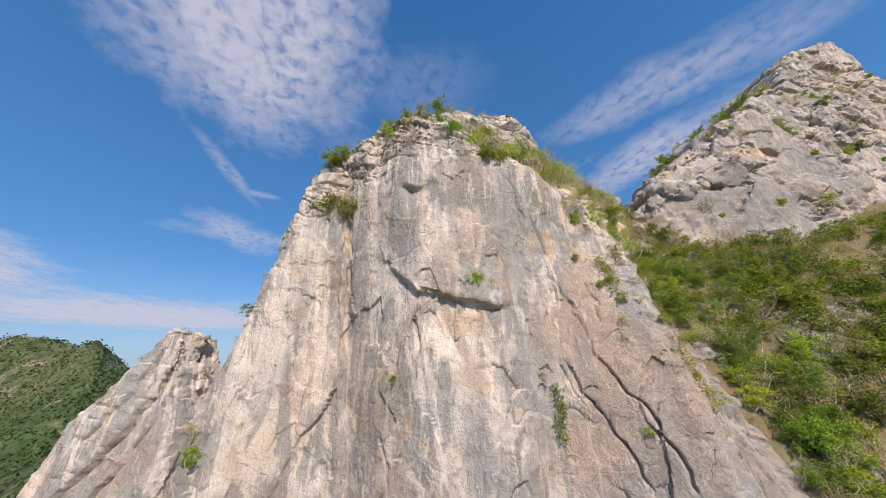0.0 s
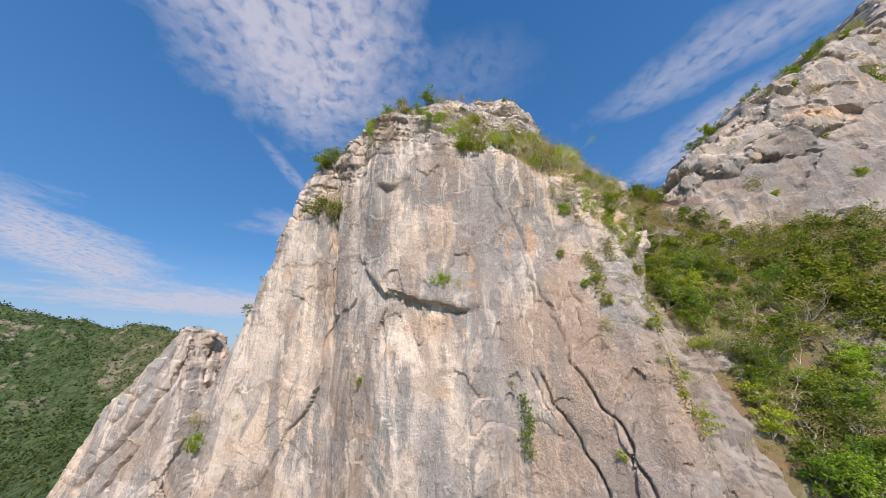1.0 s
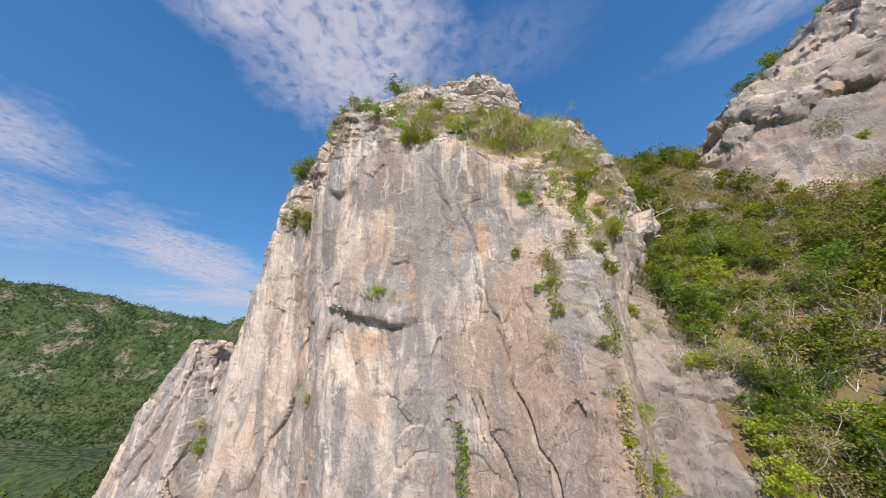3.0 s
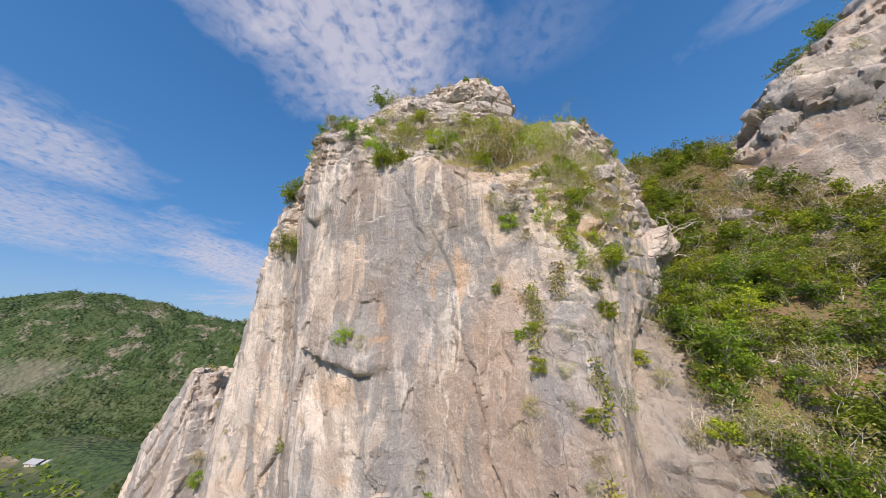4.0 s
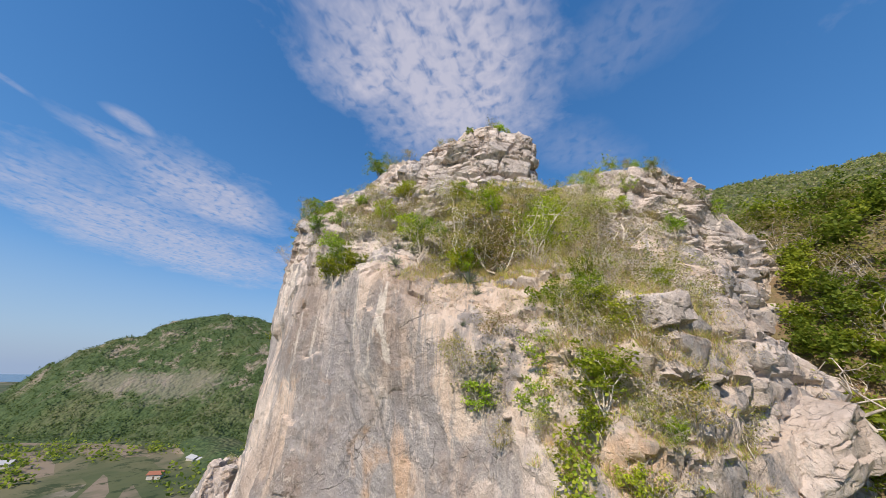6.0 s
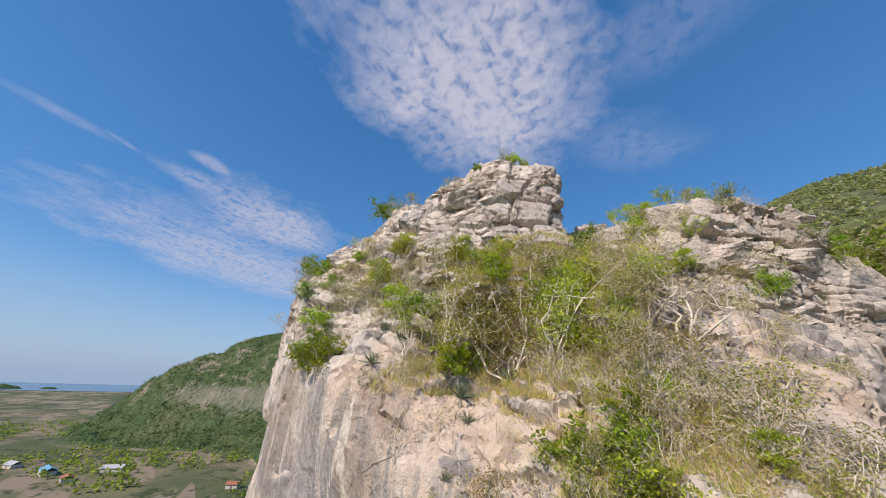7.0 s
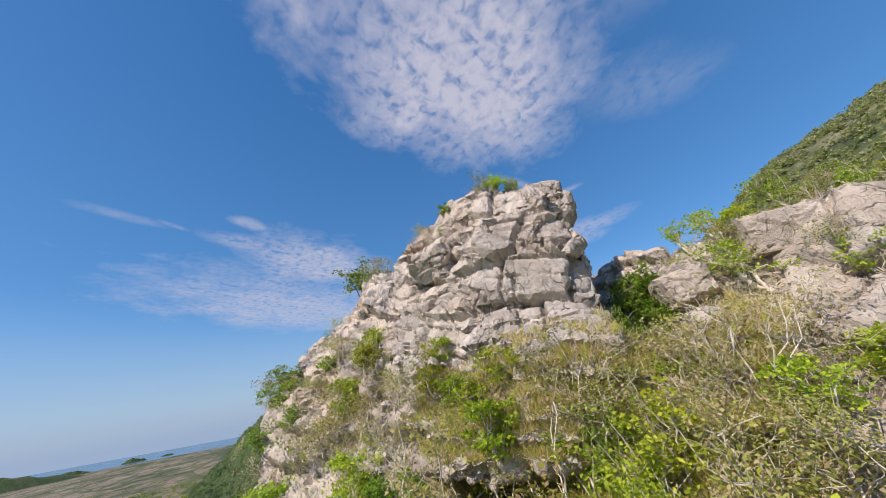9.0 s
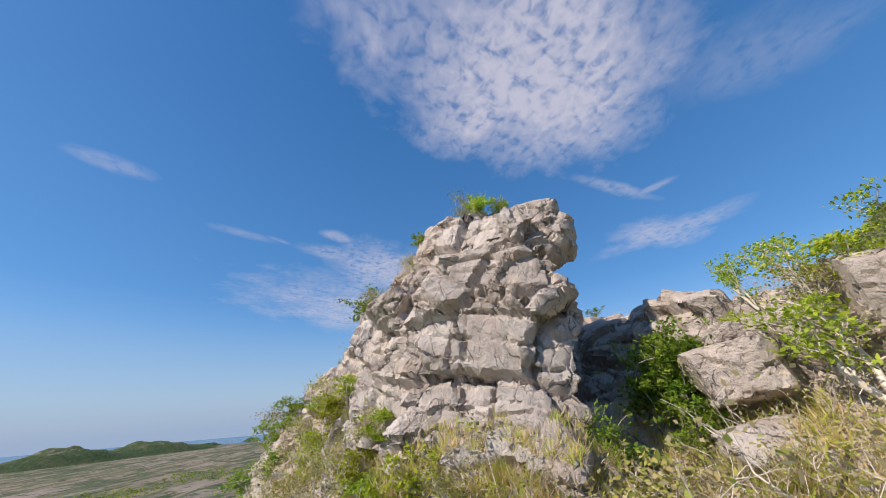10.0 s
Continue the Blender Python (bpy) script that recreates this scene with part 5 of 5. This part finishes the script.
# creepers hanging on the face
def creeper(x, z_top, z_low, width, leafy):
    n = int(240 * (z_top - z_low) * width)
    z = rng.uniform(z_low, z_top, n)
    px = x + rng.normal(0, width * 0.4, n) + 0.15 * np.sin(z * 2.1)
    y = front_y(px, z) - 0.12 - rng.uniform(0, 0.22, n)
    base = tagged(new("creeper"), "bright green creeper hanging on the rock face", "creeper", "creepers")
    base.location = (x, float(front_y(np.array([x]), np.array([z_top]))[0]) - 0.1, z_top)
    o = np.array(base.location)
    part("foliage", mesh_of("foliage", *leaves(np.stack([px, y, z], 1) - o, 0.15, 0.05, 0.5), leafy), base)
    stem = np.stack([np.linspace(0, 0.1, 8) + rng.normal(0, 0.04, 8), np.full(8, -0.02), np.linspace(0, z_low - z_top, 8)], 1)
    part("stem", mesh_of("stem", *tube(stem, 0.02, 0.008), BARK), base)


creeper(7.2, -0.9, -4.4, 0.55, LEAF_BRIGHT)
creeper(15.2, 1.2, -2.6, 0.4, LEAF_OLIVE)
creeper(15.4, 12.4, 9.0, 0.4, LEAF_BRIGHT)
creeper(14.4, 9.6, 7.6, 0.5, LEAF_OLIVE)
creeper(15.5, 5.0, 2.4, 0.35, LEAF_BRIGHT)
creeper(15.0, 12.0, 10.2, 0.5, LEAF_BRIGHT)
creeper(13.0, 8.6, 5.4, 0.6, LEAF_OLIVE)


# shrubs past counting, joined
def joined_shrubs(name, label, kinds, places, lo, hi):
    pieces, mats, n = {}, {}, 0
    for p in places:
        master = PLANTS[kinds[int(rng.integers(0, len(kinds)))]][int(rng.integers(0, 2))]
        m = np.array(pose(*[float(v) for v in p], rng.uniform(-10, 10), rng.uniform(-10, 10), rng.uniform(0, 360))) * rng.uniform(lo, hi)
        m[:3, 3] = p
        for ob in master.children:
            me = ob.data
            v = np.empty(len(me.vertices) * 3, np.float32)
            me.vertices.foreach_get("co", v)
            f = np.empty(len(me.loops), np.int32)
            me.loops.foreach_get("vertex_index", f)
            v, f = v.reshape(-1, 3), f.reshape(-1, 4)
            if ob.name.startswith("foliage"):
                q = v.reshape(-1, 4, 3)[::2]
                v = (q[:, :1] + (q - q[:, :1]) * 1.45).reshape(-1, 3)
                f = np.arange(len(v)).reshape(-1, 4)
            elif rng.random() < 0.6:
                continue
            pieces.setdefault(me.materials[0].name, []).append((v @ m[:3, :3].T + m[:3, 3], f))
    order = list(pieces)
    parts = [joined(pieces[k]) for k in order]
    v, f = joined(parts)
    me = mesh_of(name, v, f, bpy.data.materials[order[0]])
    for k in order[1:]:
        me.materials.append(bpy.data.materials[k])
    me.polygons.foreach_set("material_index", np.repeat(np.arange(len(order)), [len(q[1]) for q in parts]).astype(np.int32))
    return tagged(new(name, me), label, "scrub", kind="stuff")


rest = open_ & ~bare & (gy > 16) & ~((gx < 28) & (gy > 18) & (gy < 34))
far = np.concatenate([scatter(gp, gp, rest & (gx < 38), 480, 0.75), scatter(gp, gp, rest & (gx > 38), 180, 0.9)])
joined_shrubs("gully_shrubs", "dense mixed green and olive shrubs filling the gully", ["bright", "green", "olive", "olive", "dry", "green"], far, 0.7, 1.3)


# dry grass
def tufts(points, blades, length, leafy, name, label):
    at = np.repeat(points, blades, 0) + rng.normal(0, 0.07, (len(points) * blades, 3)) * (1, 1, 0.2)
    v, f = leaves(at, length, length * 0.035, 0.0, 1.3)
    return tagged(new(name, mesh_of(name, v, f, leafy)), label, "grass", kind="stuff")


slab = (cx > 14.9) & (cy > 29.2)
ids = np.flatnonzero(~slab & (nz > 0.25) & (cx > 8.5) & (cx < 18.5) & (cy > 23.5) & (cy < 32.5) & (cz > np.where(cx < 14, 16.8, 9)) & (cz < 22.8))
tufts(ALL[rng.choice(ids, 7500)], 9, 0.3, STRAW, "dry_grass", "straw coloured dry grass on the rock shelf")
ids = np.flatnonzero((nz > 0.45) & (cx > -8) & (cx < 9) & (cz > 17) & (cz < 25.5))
tufts(ALL[rng.choice(ids, 900)], 8, 0.2, LEAF_OLIVE, "tufted_grass", "olive tufts of grass on the summit slopes")
ids = np.flatnonzero(~slab & (nz > 0.3) & (cx > 10.5) & (cx < 18) & (cy > 26) & (cy < 33.5) & (cz > 13) & (cz < 23.5))
tufts(ALL[rng.choice(ids, 3400)], 9, 0.26, STRAW, "green_grass", "yellow green and straw coloured grass on the saddle")
tufts(gp[open_ & ~bare][4000:4900], 8, 0.45, LEAF_BRIGHT, "gully_green", "fresh green undergrowth between the gully shrubs")
tufts(gp[open_ & ~bare][:1200], 8, 0.4, STRAW, "gully_grass", "dry yellow grass between the gully shrubs")


# woods too far to count
def clumps(points, count, size, leafy, name, label):
    at = np.repeat(points, count, 0) + rng.normal(0, 0.45, (len(points) * count, 3)) * size
    v, f = leaves(at, size * 0.7, size * 0.28)
    return tagged(new(name, mesh_of(name, v, f, leafy)), label, "scrub", kind="stuff")


far = scatter(WALL, WALL_N, (WALL_N[:, 2] > 0.5) & (WALL[:, 1] < 50) & (fbm(WALL * 0.16, 2, k=93) > -0.06), 130, 1.0)
joined_shrubs("ledge_scrub", "olive and green scrub on the ledges of the wall", ["olive", "green", "bright", "olive"], far, 0.6, 1.3)
x, y = rng.uniform(-40, 110, 5200), rng.uniform(46, 125, 5200)
clumps(np.stack([x, y, ground_z(x, y) + 0.35], 1), 34, 0.55, LEAF_RIDGE, "ridge_scrub", "olive scrub on the ridge behind the crag")
a, r = np.radians(rng.uniform(50, 135, 5000)), rng.uniform(260, 1100, 5000) 
p = np.stack([8 - r * np.sin(a), 8 + r * np.cos(a), 0 * r], 1)
keep = (fbm(p * 0.008, 3, k=91) > 0.0) & (far_hill(p[:, 0], p[:, 1]) < PLAIN)
p[:, 2] = PLAIN + 2
rocky = sum(((HILL - c) / (0.8 * np.array(r))) ** 2 @ np.ones(3) < 1 for c, r in BARE)
low = np.flatnonzero((HILL[:, 2] > PLAIN + 1) & (np.hypot(HILL[:, 0], HILL[:, 1]) < 800) & (rocky == 0))
clumps(HILL[rng.choice(low, 15000)] + (0, 0, 0.4), 6, 3.0, LEAF_HILL, "hill_trees", "tree crowns covering the slope of the wooded hill")
x, y = rng.uniform(-220, -36, 6000), rng.uniform(-60, 230, 6000)
q = np.stack([x, y, ground_z(x, y)], 1)
clumps(q[q[:, 2] > PLAIN + 1], 8, 2.0, LEAF_HILL, "slope_trees", "tree crowns covering the slope below the crag")
clumps(p[keep], 8, 4.5, LEAF, "valley_trees", "belts of trees between the valley fields")


# ---- farm buildings in the valley ----
def farmhouse(az, r, w, d, h, roof, turn):
    base = tagged(new("farmhouse"), "small low farm building with a pitched sheet roof", "house", "valley farm buildings")
    base.matrix_basis = pose(8 - r * math.sin(radians(az)), 8 + r * math.cos(radians(az)), PLAIN, 0, 0, turn)
    bm = bmesh.new()
    bmesh.ops.create_cube(bm, size=1, matrix=Matrix.Translation((0, 0, h / 2)) @ Matrix.Diagonal((w, d, h, 1)))
    me = bpy.data.meshes.new("wall")
    bm.to_mesh(me)
    me.materials.append(WALLS)
    part("wall", me, base)
    v = np.array([(sx * (w / 2 + 0.6), sy * (d / 2 + 0.7), h) for sx in (-1, 1) for sy in (-1, 1)] + [(sx * (w / 2 + 0.6), 0, h + d * 0.3) for sx in (-1, 1)])
    v = np.concatenate([v, v + (0, 0, 0.25)])
    f = np.array([(6, 8, 11, 10), (7, 10, 11, 9), (0, 4, 5, 2), (1, 3, 5, 4), (0, 2, 8, 6), (1, 7, 9, 3), (0, 6, 10, 4), (1, 4, 10, 7), (2, 5, 11, 8), (3, 9, 11, 5)])
    part("roof", mesh_of("roof", v, f, roof, False), base)
    part("door", mesh_of("door", np.array([(-0.6, -d / 2 - 0.03, 0), (0.6, -d / 2 - 0.03, 0), (0.6, -d / 2 - 0.03, 2.1), (-0.6, -d / 2 - 0.03, 2.1), (-0.6, -d / 2, 0), (0.6, -d / 2, 0), (0.6, -d / 2, 2.1), (-0.6, -d / 2, 2.1)]), np.array([(0, 1, 2, 3), (4, 7, 6, 5)]), DOOR, False), base)


WALLS, DOOR = painted("pale_render", (0.6, 0.56, 0.5)), painted("brown_door", (0.14, 0.09, 0.06))
BLUE, RUST, PALE = painted("blue_sheet", (0.16, 0.38, 0.55), 0.4), painted("rusty_sheet", (0.36, 0.15, 0.09), 0.6), painted("pale_sheet", (0.5, 0.5, 0.5), 0.4)
for az, r, w, d, h, roof, turn in ((74.9, 375, 16, 8, 3, RUST, 10), (73.4, 362, 12, 8, 3.2, BLUE, 25), (72.6, 380, 9, 7, 3, PALE, 5), (75.9, 384, 10, 6, 2.8, PALE, 30), (80.4, 350, 9, 6, 3, RUST, 60), (77.1, 395, 14, 7, 3, PALE, 12), (99.2, 470, 18, 9, 3.4, BLUE, 20), (93.9, 455, 16, 8, 3, PALE, 75), (97.4, 432, 10, 7, 3, RUST, 15), (102, 520, 12, 8, 3, PALE, 40), (105, 480, 10, 7, 3, RUST, 33)):
    farmhouse(az, r, w, d, h, roof, turn)

# kinds that found no place
for ob in MASTERS:
    if ob.name not in used:
        for child in list(ob.children):
            bpy.data.objects.remove(child)
        bpy.data.objects.remove(ob)
